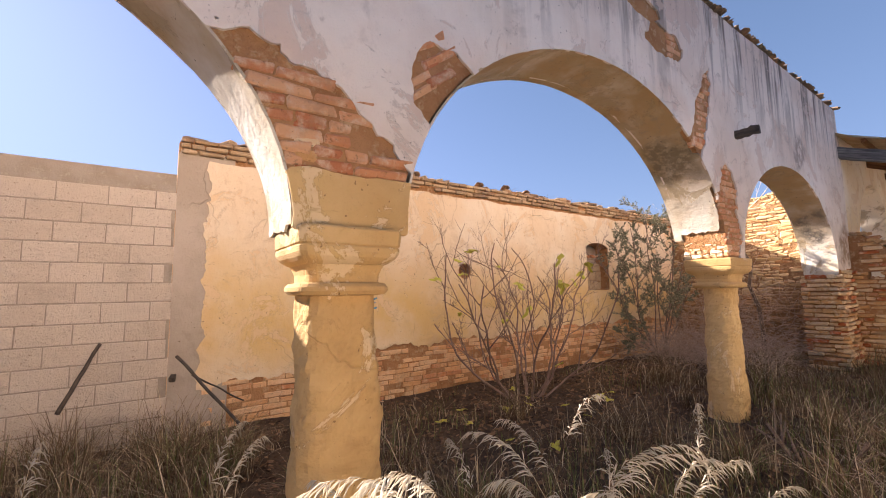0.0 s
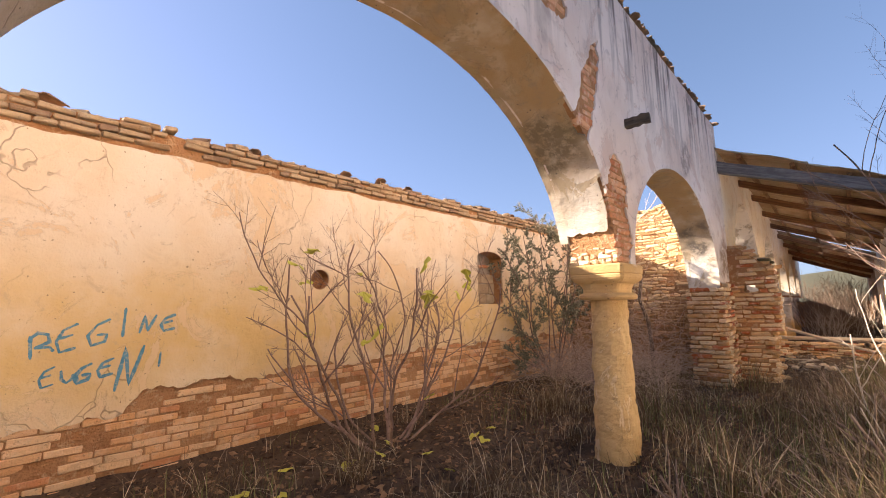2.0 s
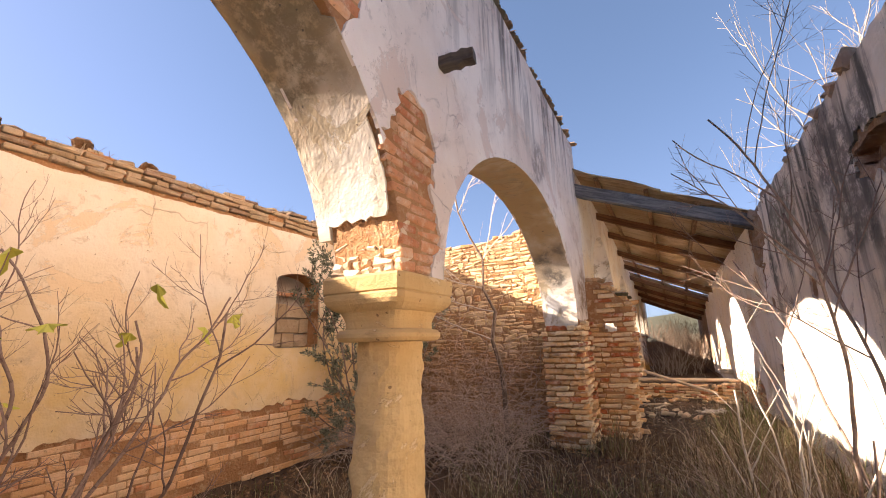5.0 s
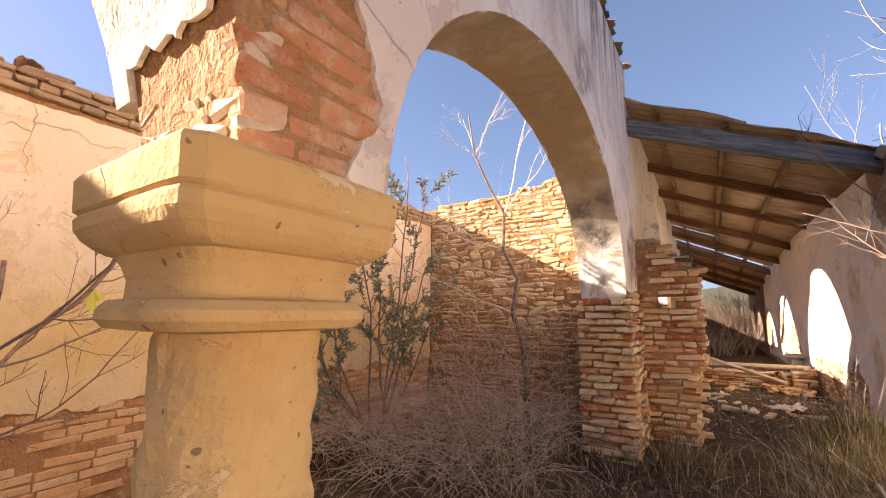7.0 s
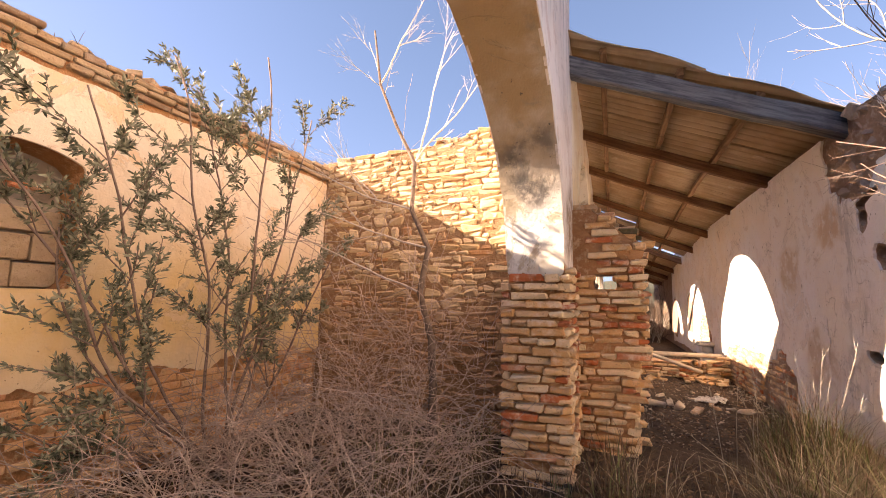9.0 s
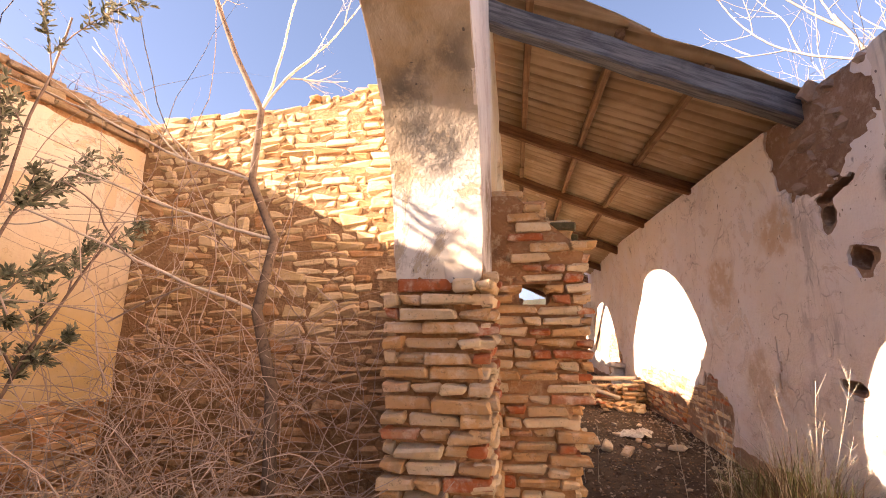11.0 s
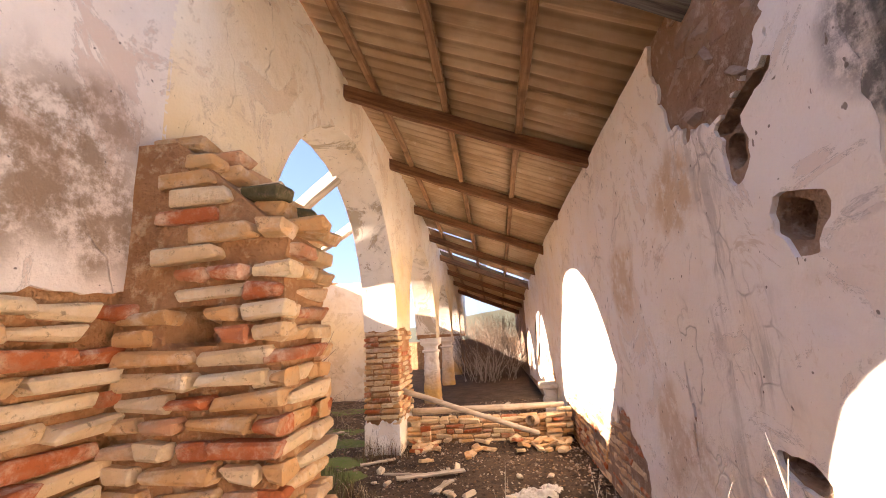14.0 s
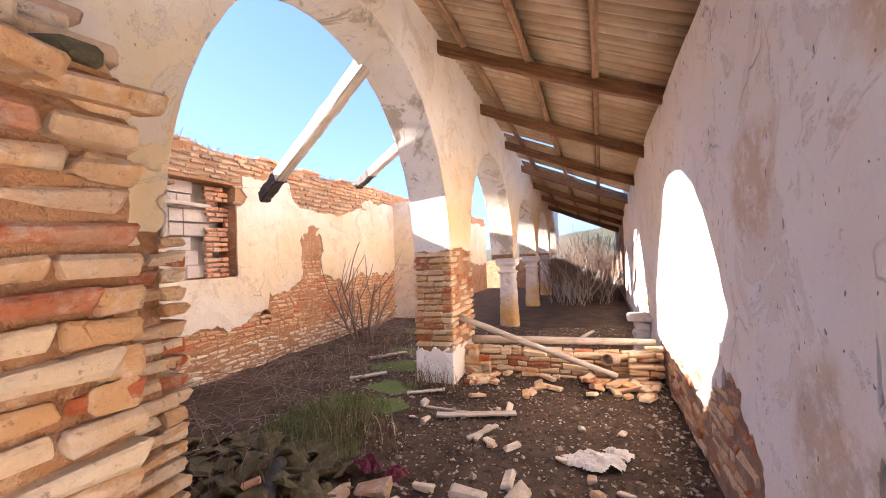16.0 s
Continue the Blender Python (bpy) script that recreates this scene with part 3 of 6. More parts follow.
def rear_inside(y, z):
    f = min(rear_top(y) - z, y - 0.58, 30 - y, z + 0.3)
    for a, b, lo, hi in (WIN1, WIN2):
        f = min(f, max(a - y, y - b, lo - z, z - hi - (0.12 * (1 - ((y - (a + b) / 2) / 0.45) ** 2) if a < 10 else 0)))
    return min(f, math.hypot(y - 4.58, z - 1.80) - 0.13, math.hypot(y - 16.1, z - 0.72) - 0.14)


def rear_bare(y, z):
    if y < 12:
        line = 0.47 + 0.22 * min(1.0, max(0.0, (y - 2.6) / 0.15)) + 0.08 * min(1.0, max(0.0, (y - 5) / 2))
        line += 0.14 * rag(y, 0.3, 2) + 0.05 * rag(3 * y, z, 1)
        f = line - z
        f = max(f, z - 3.02 - 0.05 * rag(y, z, 3))
        f = max(f, 0.86 - y + 0.16 * rag(y * 1.2, z * 1.2, 2))
        return f
    line = 0.75 + 0.35 * rag(y * 0.7, 0.4, 6) + (0.0 if y < 16.2 else 0.5)
    f = max(line - z, z - 3.0 - 0.2 * rag(y, z, 2))
    return max(f, scar(y, z, 15.0, 2.75, 0.75, 0.6, 3), scar(y, z, 17.3, 1.6, 0.3, 0.7, 4, 0.8), scar(y, z, 17.8, 2.9, 1.2, 0.35, 5))


rear = sheet("wall_rear", rear_inside, 0.4, 30.2, -0.4, 3.75, 0.07, 0.5, lambda u, v, w: (B - 0.025 - w, u, v), M_REDCORE, back=True, relief=0.01)
tagged(rear, "long rear wall of brick and earth with cream and ochre plaster", "wall", kind="structure")
sheet("plaster", lambda y, z: min(rear_inside(y, z), -rear_bare(y, z)), 0.5, 11.45, 0.0, 3.4, 0.035, 0.025, lambda u, v, w: (B - w, u, v), M_BACK, rear, "cream plaster with an ochre wash", relief=0.008)
sheet("plaster", lambda y, z: min(rear_inside(y, z), -rear_bare(y, z), y - 11.9), 11.8, 30, 0.0, 3.4, 0.05, 0.025, lambda u, v, w: (B - w, u, v), M_FARROOM, rear, "cream and greyish plaster, scarred", relief=0.008)

sheet("render_coat", lambda y, z: min(rear_inside(y, z), 1.15 - y, 3.1 - z), 0.5, 1.2, -0.1, 3.3, 0.05, 0.012, lambda u, v, w: (B - 0.013 - w, u, v), M_RENDER, rear, "grey-brown render at the wall end", relief=0.006)

# cross wall behind the third arch, and its remnant in the gallery
def cross_inside(x, z):
    top = 3.33 + 0.12 * max(0, (x + 3.4)) + 0.05 * rag(x, 2.0)
    return min(top - z, x - B + 0.2, F - T + 0.05 - x, z + 0.3)


cross = sheet("wall_cross", cross_inside, B - 0.3, F - T + 0.1, -0.4, 4.0, 0.07, 0.4, lambda u, v, w: (u, 11.36 + w, v), M_MORTAR, back=True, relief=0.02)
tagged(cross, "rubble cross wall of stone and brick between two rooms", "wall", kind="structure")


def stub_top(x):
    return 2.45 - (0.0 if x < -1.02 else min(0.5, (x + 1.02) * 0.9))


def stub_inside(x, z):
    end = -0.54 + 0.05 * rag(z, 1.0) - (0.12 if z < 0.9 else 0)
    f = min(stub_top(x) - 0.03 - z, end - x, x - F + 0.05, z + 0.3)
    return min(f, max(-1.0 - x, x + 0.78, 1.58 - z, z - 1.73))


stub = sheet("wall_remnant", stub_inside, F - 0.1, -0.3, -0.4, 2.6, 0.025, 0.36, lambda u, v, w: (u, 11.29 + w, v), M_REDCORE, back=True, relief=0.016)
tagged(stub, "broken stub of a brick cross wall, stepped on top", "wall", kind="structure")


# gallery wall
def right_top(y):
    return 3.25 + 0.06 * rag(y, 3.0) if y < 11.75 else 3.2


WALL_HOLES = ((11.34, 1.89, 0.085, 0.075, 0.3), (11.57, 2.25, 0.055, 0.075, 0.2), (11.49, 2.415, 0.2, 0.045, -0.25), (11.6, 1.035, 0.10, 0.038, 0.1), (9.4, 1.9, 0.11, 0.10, 0.4), (7.6, 2.62, 0.28, 0.1, 0.1))


def socket(y, z, cy, cz, ry, rz, tilt):
    """Below zero in a broken, roughly square hole."""
    dy, dz = y - cy, z - cz
    u, v = (dy * math.cos(tilt) + dz * math.sin(tilt)) / ry, (dz * math.cos(tilt) - dy * math.sin(tilt)) / rz
    d = (abs(u) ** 3.5 + abs(v) ** 3.5) ** (1 / 3.5)
    return (d - 1) * min(ry, rz) + 0.3 * min(ry, rz) * (wob(y, z, cy, 9) + 0.8 * wob(y, z, cz, 23))


def right_inside(y, z):
    f = min(right_top(y) - z, y + 7.5, 31 - y, z + 0.4)
    for cy, cz, ry, rz, tilt in WALL_HOLES:
        f = min(f, socket(y, z, cy, cz, ry, rz, tilt))
    return f


def right_bare(y, z):
    f = max(scar(y, z, 11.62, 2.95, 0.56, 0.56, 2.0, 0.42), scar(y, z, 15.3, 0.15, 1.6, 0.65, 4.0, 0.3), scar(y, z, 18.6, 0.5, 0.7, 0.7, 5.0))
    f = max(f, -socket(y, z, 11.32, 1.88, 0.115, 0.11, 0.25), -socket(y, z, 11.59, 1.03, 0.125, 0.05, 0.1), -socket(y, z, 11.56, 2.23, 0.085, 0.11, 0.15), -socket(y, z, 7.55, 2.6, 0.36, 0.17, 0.1))
    f = max(f, 0.18 + 0.1 * rag(y, z, 2) - z)
    f = max(f, scar(y + 0.06 * wob(z, 2.0, 0, 6), z, 12.38, 1.1, 0.018, 0.3, 3.0, 0.5), scar(y, z, 13.75, 0.42, 0.45, 0.42, 6.5, 0.7))
    return max(f, scar(y, z, 20.5, 1.2, 0.5, 0.6, 9.0), scar(y, z, 23.5, 1.0, 0.8, 0.7, 9.5))


right = sheet("wall_gallery", right_inside, -7.6, 31.1, -0.4, 3.5, 0.045, 0.45, lambda u, v, w: (R + 0.02 + w, u, v), M_GREYCORE, back=True, relief=0.006)
tagged(right, "long gallery wall with cracked pinkish white plaster", "wall", kind="structure")
sheet("plaster", lambda y, z: min(right_inside(y, z), -right_bare(y, z), y - 11.0 - 0.1 * rag(y, z, 3)), 10.6, 24, -0.2, 3.45, 0.035, 0.02, lambda u, v, w: (R + w, u, v), M_RIGHT, right, "cracked pinkish white limewash", relief=0.012)
sheet("plaster", lambda y, z: min(right_inside(y, z), -right_bare(y, z), 11.0 + 0.1 * rag(y, z, 3) - y), -3, 11.4, -0.2, 3.45, 0.04, 0.02, lambda u, v, w: (R + w, u, v), M_RIGHT_OLD, right, "limewash dark with mould under the wall top", relief=0.012)


# block wall beside the rear wall
def plain_wall(name, x0, x1, y0, y1, z1, mat, label):
    bm = bmesh.new()
    box(bm, x0, x1, y0, y1, -0.3, z1)
    return tagged(part(name, bm, mat), label, "wall", kind="structure")


blockwall = plain_wall("wall_block", B - 0.22, B - 0.03, -7.5, 0.575, 2.82, M_JOINT, "grey concrete block wall with open joints")
sheet("foot_plaster", lambda x, z: min(x - F + T, F - x, 0.42 + 0.2 * rag(x * 2, z, 4) - z, z + 0.2), F - T - 0.05, F + 0.05, -0.25, 0.8, 0.03, 0.03, lambda u, v, w: (u, 15.82 + w, v), M_RIGHT, core, "white plaster left on the foot of a pier", relief=0.006)
cross2 = sheet("wall_cross_far", lambda x, z: min(x - B + 0.1, -2.85 + 0.1 * rag(z, 2.0) - x, 3.1 + 0.05 * rag(x, 1.0) - z, z + 0.3), B - 0.2, -2.7, -0.4, 3.3, 0.06, 0.4, lambda u, v, w: (u, 20.6 + w, v), M_FARROOM, back=True, relief=0.01)
tagged(cross2, "white plastered cross wall in the far room", "wall", kind="structure")
plain_wall("wall_south", B - 0.5, R + 0.4, -8.0, -7.5, 3.2, M_RENDER, "plain rendered end wall")


# ---- columns ----
def loft(rings, n=40, rough=0.0, seed=0.0):
    """Rings of (z, half width, squareness 2..12); a square with soft corners down to a round shaft."""
    verts, faces = [], []
    for z, h, p in rings:
        for k in range(n):
            t = 2 * math.pi * (k + 0.5) / n
            c, s = math.cos(t), math.sin(t)
            r = h / (abs(c) ** p + abs(s) ** p) ** (1 / p)
            q = 1 + rough * (wob(c * h + seed, s * h, z, 4.5) + 0.6 * wob(c * h + seed, s * h, z, 13) + 0.35 * wob(c * h + seed, s * h, z, 31)) / max(h, 0.1)
            verts.append((c * r * q, s * r * q, z))
    for i in range(len(rings) - 1):
        for k in range(n):
            a, b = i * n + k, i * n + (k + 1) % n
            faces.append((a, b, b + n, a + n))
    faces.append(tuple(reversed(range(n))))
    faces.append(tuple(range((len(rings) - 1) * n, len(rings) * n)))
    return verts, faces


def column(x, y, top, label, seed, shaft=0.205, mat=None, corner=3.6, thin=0.0):
    """A square-ish shaft with soft corners, a round astragal, a necking and a moulded square capital; deeper than wide."""
    mat = mat or M_SANDSTONE
    ob = empty("column", (x, y, 0), label, "column", "columns of the arcade")
    deep = Matrix.Translation((x, y, 0)) @ Matrix.Diagonal((1.0, 1, 1, 1))
    ast = top - 0.31

    def piece(name, rings, rough, label=""):
        v, f = loft(rings, 56, rough, seed)
        return mesh(name, [deep @ Vector(p) for p in v], f, mat, ob, label)
    rows = 70
    piece("shaft", [(-0.3 + (ast - 0.03 + 0.3) * i / rows, shaft - thin + 0.045 * (1 - i / rows), corner) for i in range(rows + 1)], 0.021, "weathered shaft with lumpy worn plaster")
    s = shaft
    piece("astragal", [(ast - 0.035, s, 4), (ast - 0.03, s + 0.03, 3.6), (ast - 0.012, s + 0.046, 3.4), (ast + 0.008, s + 0.046, 3.4), (ast + 0.026, s + 0.03, 3.6), (ast + 0.03, s + 0.005, 4)], 0.003)
    piece("capital", [(ast + 0.02, s + 0.004, 4), (ast + 0.035, s - 0.004, 4.5), (ast + 0.07, s - 0.006, 5), (ast + 0.10, s + 0.002, 5.5), (ast + 0.122, s + 0.012, 6), (ast + 0.126, s + 0.022, 7), (ast + 0.14, s + 0.040, 8), (ast + 0.158, s + 0.056, 10), (ast + 0.18, s + 0.066, 12), (ast + 0.205, s + 0.067, 14), (ast + 0.216, s + 0.060, 14)], 0.005, "moulded capital of ochre sandstone")
    piece("abacus", [(ast + 0.21, s + 0.05, 14), (ast + 0.217, s + 0.062, 14), (ast + 0.223, s + 0.068, 16), (ast + 0.295, s + 0.072, 18), (ast + 0.306, s + 0.066, 16), (ast + 0.31, s + 0.055, 14)], 0.005)
    return ob


CX = F - 0.195
column(CX, 1.29, 1.82, "ochre sandstone column with a moulded capital", 0.0, thin=0.015)
column(CX, 6.05, 1.82, "ochre sandstone column beside the bare fig shrub", 5.0, corner=2.6, thin=0.045)
column(CX, -3.9, 1.82, "ochre sandstone column near the south end", 9.0)
for y in (20.2, 23.65, 27.0):
    column(CX, y, 1.52, "whitewashed column with an ochre foot", y, 0.17, M_LIMED)

# ---- roof over the gallery ----
def roof_z(x, y=0.0):
    """The slope, with the far end sunk."""
    return 4.26 + (x - F) * (3.2 - 4.26) / (R - F) - 0.076 * max(0.0, y - 15.75)


roof = empty("roof", (0, 11.3, 3.7), "lean-to roof of corrugated sheets on timber rafters", "roof", kind="structure")
beam("front_beam", (F - 0.1, 11.3, 4.10), (R + 0.12, 11.75, roof_z(R) - 0.06), 0.13, 0.22, M_BEAM, 1, roof, "weathered grey timber beam", 0.01)
for i, y in enumerate((13.78, 15.75, 17.7, 19.6, 21.5, 23.4, 25.3, 27.2)):
    beam("rafter", (F - 0.05, y - 0.05, roof_z(F, y)), (R + 0.1, y + 0.05, roof_z(R, y) - 0.02), 0.10, 0.15, M_RAFTER, 10 + i, roof, "", 0.02)
for k, x in enumerate((-0.85, -0.1, 0.62)):
    for i, y in enumerate((11.25, 13.2, 15.2, 17.2, 19.2, 21.2, 23.2, 25.2)):
        if i == 0:
            y += 0.05 + 0.42 * (x - F) / (R - F)
        beam("batten", (x + 0.03 * wob(i, k), y, roof_z(x, y) + 0.1), (x - 0.03 * wob(i, k), 13.4 + 2 * i, roof_z(x, 13.4 + 2 * i) + 0.1), 0.075, 0.075, M_BATTEN, 40 + 7 * k + i, roof)


def corrugated(y0, y1, x0, x1, lift, skew=0.0, name="roof_sheet"):
    """A corrugated sheet; the waves run down the slope."""
    pitch, amp = 0.172, 0.026
    n = int((y1 - y0) / pitch * 8)
    verts, faces = [], []
    m = 6
    for layer in (0, 1):
        for j in range(m + 1):
            x = x0 + (x1 - x0) * j / m
            for i in range(n + 1):
                y = y0 + (y1 - y0) * i / n + skew * (x - F) / (R - F) * (1 - i / n)
                verts.append((x, y, roof_z(x, y) + 0.165 + lift + amp * math.cos(2 * math.pi * y / pitch) + 0.007 * layer + 0.012 * wob(x, y, lift)))
    w = n + 1
    o = w * (m + 1)
    for j in range(m):
        for i in range(n):
            a = j * w + i
            faces.append((a + w, a + w + 1, a + 1, a))
            faces.append((o + a, o + a + 1, o + a + w + 1, o + a + w))
    for i in range(n):
        faces.append((i, i + 1, o + i + 1, o + i))
        a = m * w + i
        faces.append((a + 1, a, o + a, o + a + 1))
    for j in range(m):
        a = j * w
        faces.append((a + w, a, o + a, o + a + w))
        a = j * w + n
        faces.append((a, a + w, o + a + w, o + a))
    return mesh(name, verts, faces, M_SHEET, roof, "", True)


ys = [11.2, 12.05, 13.1, 14.15, 15.2, 16.25, 17.3, 18.35, 19.4, 20.45, 21.5, 22.55, 23.6, 24.65, 25.7, 26.75, 27.8, 28.85]
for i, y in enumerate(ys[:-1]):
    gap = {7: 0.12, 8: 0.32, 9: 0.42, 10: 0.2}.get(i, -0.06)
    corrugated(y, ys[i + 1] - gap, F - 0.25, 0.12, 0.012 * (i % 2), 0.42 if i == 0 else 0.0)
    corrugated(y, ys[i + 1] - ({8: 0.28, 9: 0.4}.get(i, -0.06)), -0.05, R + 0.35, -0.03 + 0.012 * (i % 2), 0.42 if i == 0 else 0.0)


# ---- masonry pieces ----
def chipped(l, d, h, seed, rough=0.006, chamfer=0.1):
    """A brick or stone centred on its middle, with chipped corners and uneven faces: 24 corners, 44 triangles."""
    rnd = random.Random(seed)
    c = min(l, d, h) * chamfer
    verts, index = [], {}
    for sx in (-1, 1):
        for sy in (-1, 1):
            for sz in (-1, 1):
                jx, jy, jz = (rnd.uniform(-rough, rough) for _ in range(3))
                k = c * rnd.uniform(0.5, 1.6)
                for ax in range(3):
                    p = [sx * (l / 2), sy * (d / 2), sz * (h / 2)]
                    for o in range(3):
                        if o != ax:
                            p[o] -= math.copysign(k, p[o])
                    index[sx, sy, sz, ax] = len(verts)
                    verts.append((p[0] + jx, p[1] + jy, p[2] + jz))
    faces = []

    def quad(*keys):
        faces.append([index[k] for k in keys])
    for s in (-1, 1):
        quad((s, -1, -1, 0), (s, 1, -1, 0), (s, 1, 1, 0), (s, -1, 1, 0))
        quad((-1, s, -1, 1), (1, s, -1, 1), (1, s, 1, 1), (-1, s, 1, 1))
        quad((-1, -1, s, 2), (1, -1, s, 2), (1, 1, s, 2), (-1, 1, s, 2))
        for q in (-1, 1):
            quad((s, q, -1, 0), (s, q, 1, 0), (s, q, 1, 1), (s, q, -1, 1))
            quad((s, -1, q, 0), (s, 1, q, 0), (s, 1, q, 2), (s, -1, q, 2))
            quad((-1, s, q, 1), (1, s, q, 1), (1, s, q, 2), (-1, s, q, 2))
            for w in (-1, 1):
                quad((s, q, w, 0), (s, q, w, 1), (s, q, w, 2))
    bm = bmesh.new()
    vs = [bm.verts.new(v) for v in verts]
    for f in faces:
        bm.faces.new([vs[i] for i in f])
    bmesh.ops.recalc_face_normals(bm, faces=bm.faces)
    me = bpy.data.meshes.new("brick")
    bm.to_mesh(me)
    bm.free()
    return me


class Kiln:
    """Alike pieces on shared meshes: long ones and short ones, some of each."""

    def __init__(self, material, joined, long, short, d, h, rough=0.006, chamfer=0.12, name="brick", seed=0):
        self.material, self.joined, self.name, self.d, self.h = material, joined, name, d, h
        self.sizes = (long, short)
        self.shapes = [[chipped(size, d, h, seed + 100 * k + i, rough, chamfer) for i in range(7)] for k, size in enumerate((long, short))]
        for group in self.shapes:
            for me in group:
                me.materials.append(material)


def lay(kiln, u0, u1, z0, z1, pitch, keep, place, seed, out=0.01, joint=0.012, short=0.35, lost=0.04, tilt=0.6, grow=(0.8, 1.12), span=None):
    """Courses of pieces on a face. place(u, z, out) gives a matrix; keep(u, z) > 0 where the masonry shows. Returns (mesh, matrix) pairs."""
    rnd = random.Random(seed)
    pieces = []
    z, row = z0 + pitch / 2, 0
    lo, hi = u0, u1
    while z < z1:
        if span:
            u0, u1 = span(z)
        u = u0 - rnd.uniform(0, kiln.sizes[0] * 0.7)
        while u < u1:
            k = 1 if rnd.random() < short else 0
            size = kiln.sizes[k] * rnd.uniform(*grow)
            a, b = max(u, u0), min(u + size, u1)
            mid = (a + b) / 2
            if b - a > 0.05 and keep(mid, z) > 0 and rnd.random() > lost:
                me = rnd.choice(kiln.shapes[k])
                sx = (b - a) / kiln.sizes[k]
                m = place(mid, z + rnd.uniform(-0.004, 0.004), out * rnd.uniform(0.35, 1.4) + rnd.uniform(-0.004, 0.004))
                m = m @ pose(0, 0, 0, rnd.uniform(-tilt, tilt), rnd.uniform(-tilt, tilt) * 1.5, rnd.uniform(-tilt, tilt) * 2) @ Matrix.Diagonal((sx, 1, rnd.uniform(0.88, 1.12), 1))
                pieces.append((me, m))
            u += size + joint
        z += pitch
        row += 1
    return pieces


def on_x(x, d, sign=1):
    """Places pieces on a wall face x = const that looks to +x (sign 1) or -x."""
    return lambda u, z, out: Matrix.Translation((x + sign * (out - d / 2), u, z)) @ pose(0, 0, 0, 0, 0, 90)


def on_y(y, d, sign=-1):
    return lambda u, z, out: Matrix.Translation((u, y + sign * (out - d / 2), z))


def set_pieces(pieces, kiln, parent, first=300, name=None):
    """The first ones as parts of their own, the rest joined into one."""
    inv = world_of(parent).inverted()
    for me, m in pieces[:first]:
        ob = new(name or kiln.name, me)
        ob.parent = parent
        ob.matrix_parent_inverse = inv
        ob.matrix_basis = m
    rest = pieces[first:]
    if rest:
        verts, faces = [], []
        for me, m in rest:
            o = len(verts)
            verts += [m @ v.co for v in me.vertices]
            faces += [[o + i for i in p.vertices] for p in me.polygons]
        ob = mesh("masonry", verts, faces, kiln.joined, parent)
        tagged(ob, kind="stuff")


K_PIER = Kiln(M_BRICK, M_BRICK_JOINED, 0.28, 0.14, 0.12, 0.053, 0.011, 0.2, seed=1)
K_RED = Kiln(M_REDBRICK, M_BRICK_JOINED, 0.29, 0.15, 0.06, 0.056, 0.008, 0.18, seed=2)
K_COPE = Kiln(M_COPING, M_COPING, 0.27, 0.14, 0.12, 0.05, 0.009, 0.2, seed=10)
K_GREY = Kiln(M_GREYSTONE, M_GREYSTONE, 0.19, 0.12, 0.13, 0.10, 0.03, 0.3, "stone", seed=7)
K_CREAM = Kiln(M_CREAM, M_CREAM_JOINED, 0.22, 0.11, 0.10, 0.06, 0.012, 0.25, "stone", seed=8)
K_INFILL = Kiln(M_INFILL, M_INFILL, 0.39, 0.195, 0.10, 0.188, 0.004, 0.06, "block", seed=9)
K_FOOT = Kiln(M_FOOT, M_FOOT_JOINED, 0.29, 0.15, 0.06, 0.058, 0.004, 0.1, seed=6)
K_STONE = Kiln(M_STONE, M_STONE_JOINED, 0.24, 0.12, 0.10, 0.062, 0.014, 0.25, "stone", seed=3)
K_BIG = Kiln(M_STONE, M_STONE_JOINED, 0.27, 0.19, 0.12, 0.13, 0.02, 0.25, "stone", seed=4)
K_BLOCK = Kiln(M_BLOCK, M_BLOCK, 0.39, 0.195, 0.10, 0.188, 0.0015, 0.03, "block", seed=5)


def always(u, z):
    return 1.0


# tiles along the top of the arcade
def tile_mesh(seed):
    """A broken curved roof tile."""
    rnd = random.Random(seed)
    verts, faces = [], []
    n, m, l = 7, 3, rnd.uniform(0.12, 0.28)
    for layer in (0.0, 0.014):
        for j in range(m + 1):
            for i in range(n + 1):
                t = math.pi * (0.08 + 0.84 * i / n)
                r = 0.085 - layer - 0.012 * j / m
                verts.append((r * math.cos(t), l * (j / m - 0.5) + rnd.uniform(-0.02, 0.02) * (j in (0, m)), r * 0.75 * math.sin(t)))
    w, o = n + 1, (n + 1) * (m + 1)
    for j in range(m):
        for i in range(n):
            a = j * w + i
            faces += [(a, a + 1, a + w + 1, a + w), (o + a + w, o + a + w + 1, o + a + 1, o + a)]
        faces += [(j * w, j * w + w, o + j * w + w, o + j * w), (j * w + n + w, j * w + n, o + j * w + n, o + j * w + n + w)]
    for i in range(n):
        faces += [(i + 1, i, o + i, o + i + 1), (m * w + i, m * w + i + 1, o + m * w + i + 1, o + m * w + i)]
    me = bpy.data.meshes.new("tile")
    me.from_pydata(verts, [], faces)
    me.materials.append(M_TILE)
    return me


TILES = [tile_mesh(i) for i in range(8)]

# beam stub in the arcade
ob = beam("beam_stub", (F - 0.15, 6.36, 3.38), (F + 0.24, 6.42, 3.40), 0.09, 0.10, M_DARKWOOD, 71, None, "", 0, 0.012)
tagged(ob, "dark rotten stub of a beam sticking out of the arcade", "beam")
ob = beam("beam_stub", (B - 0.1, 0.65, 0.62), (B + 0.1, 0.62, 0.6), 0.05, 0.05, M_DARKWOOD, 72, None, "", 0, 0.012)
tagged(ob, "short dark stub of wood in the rear wall", "beam")

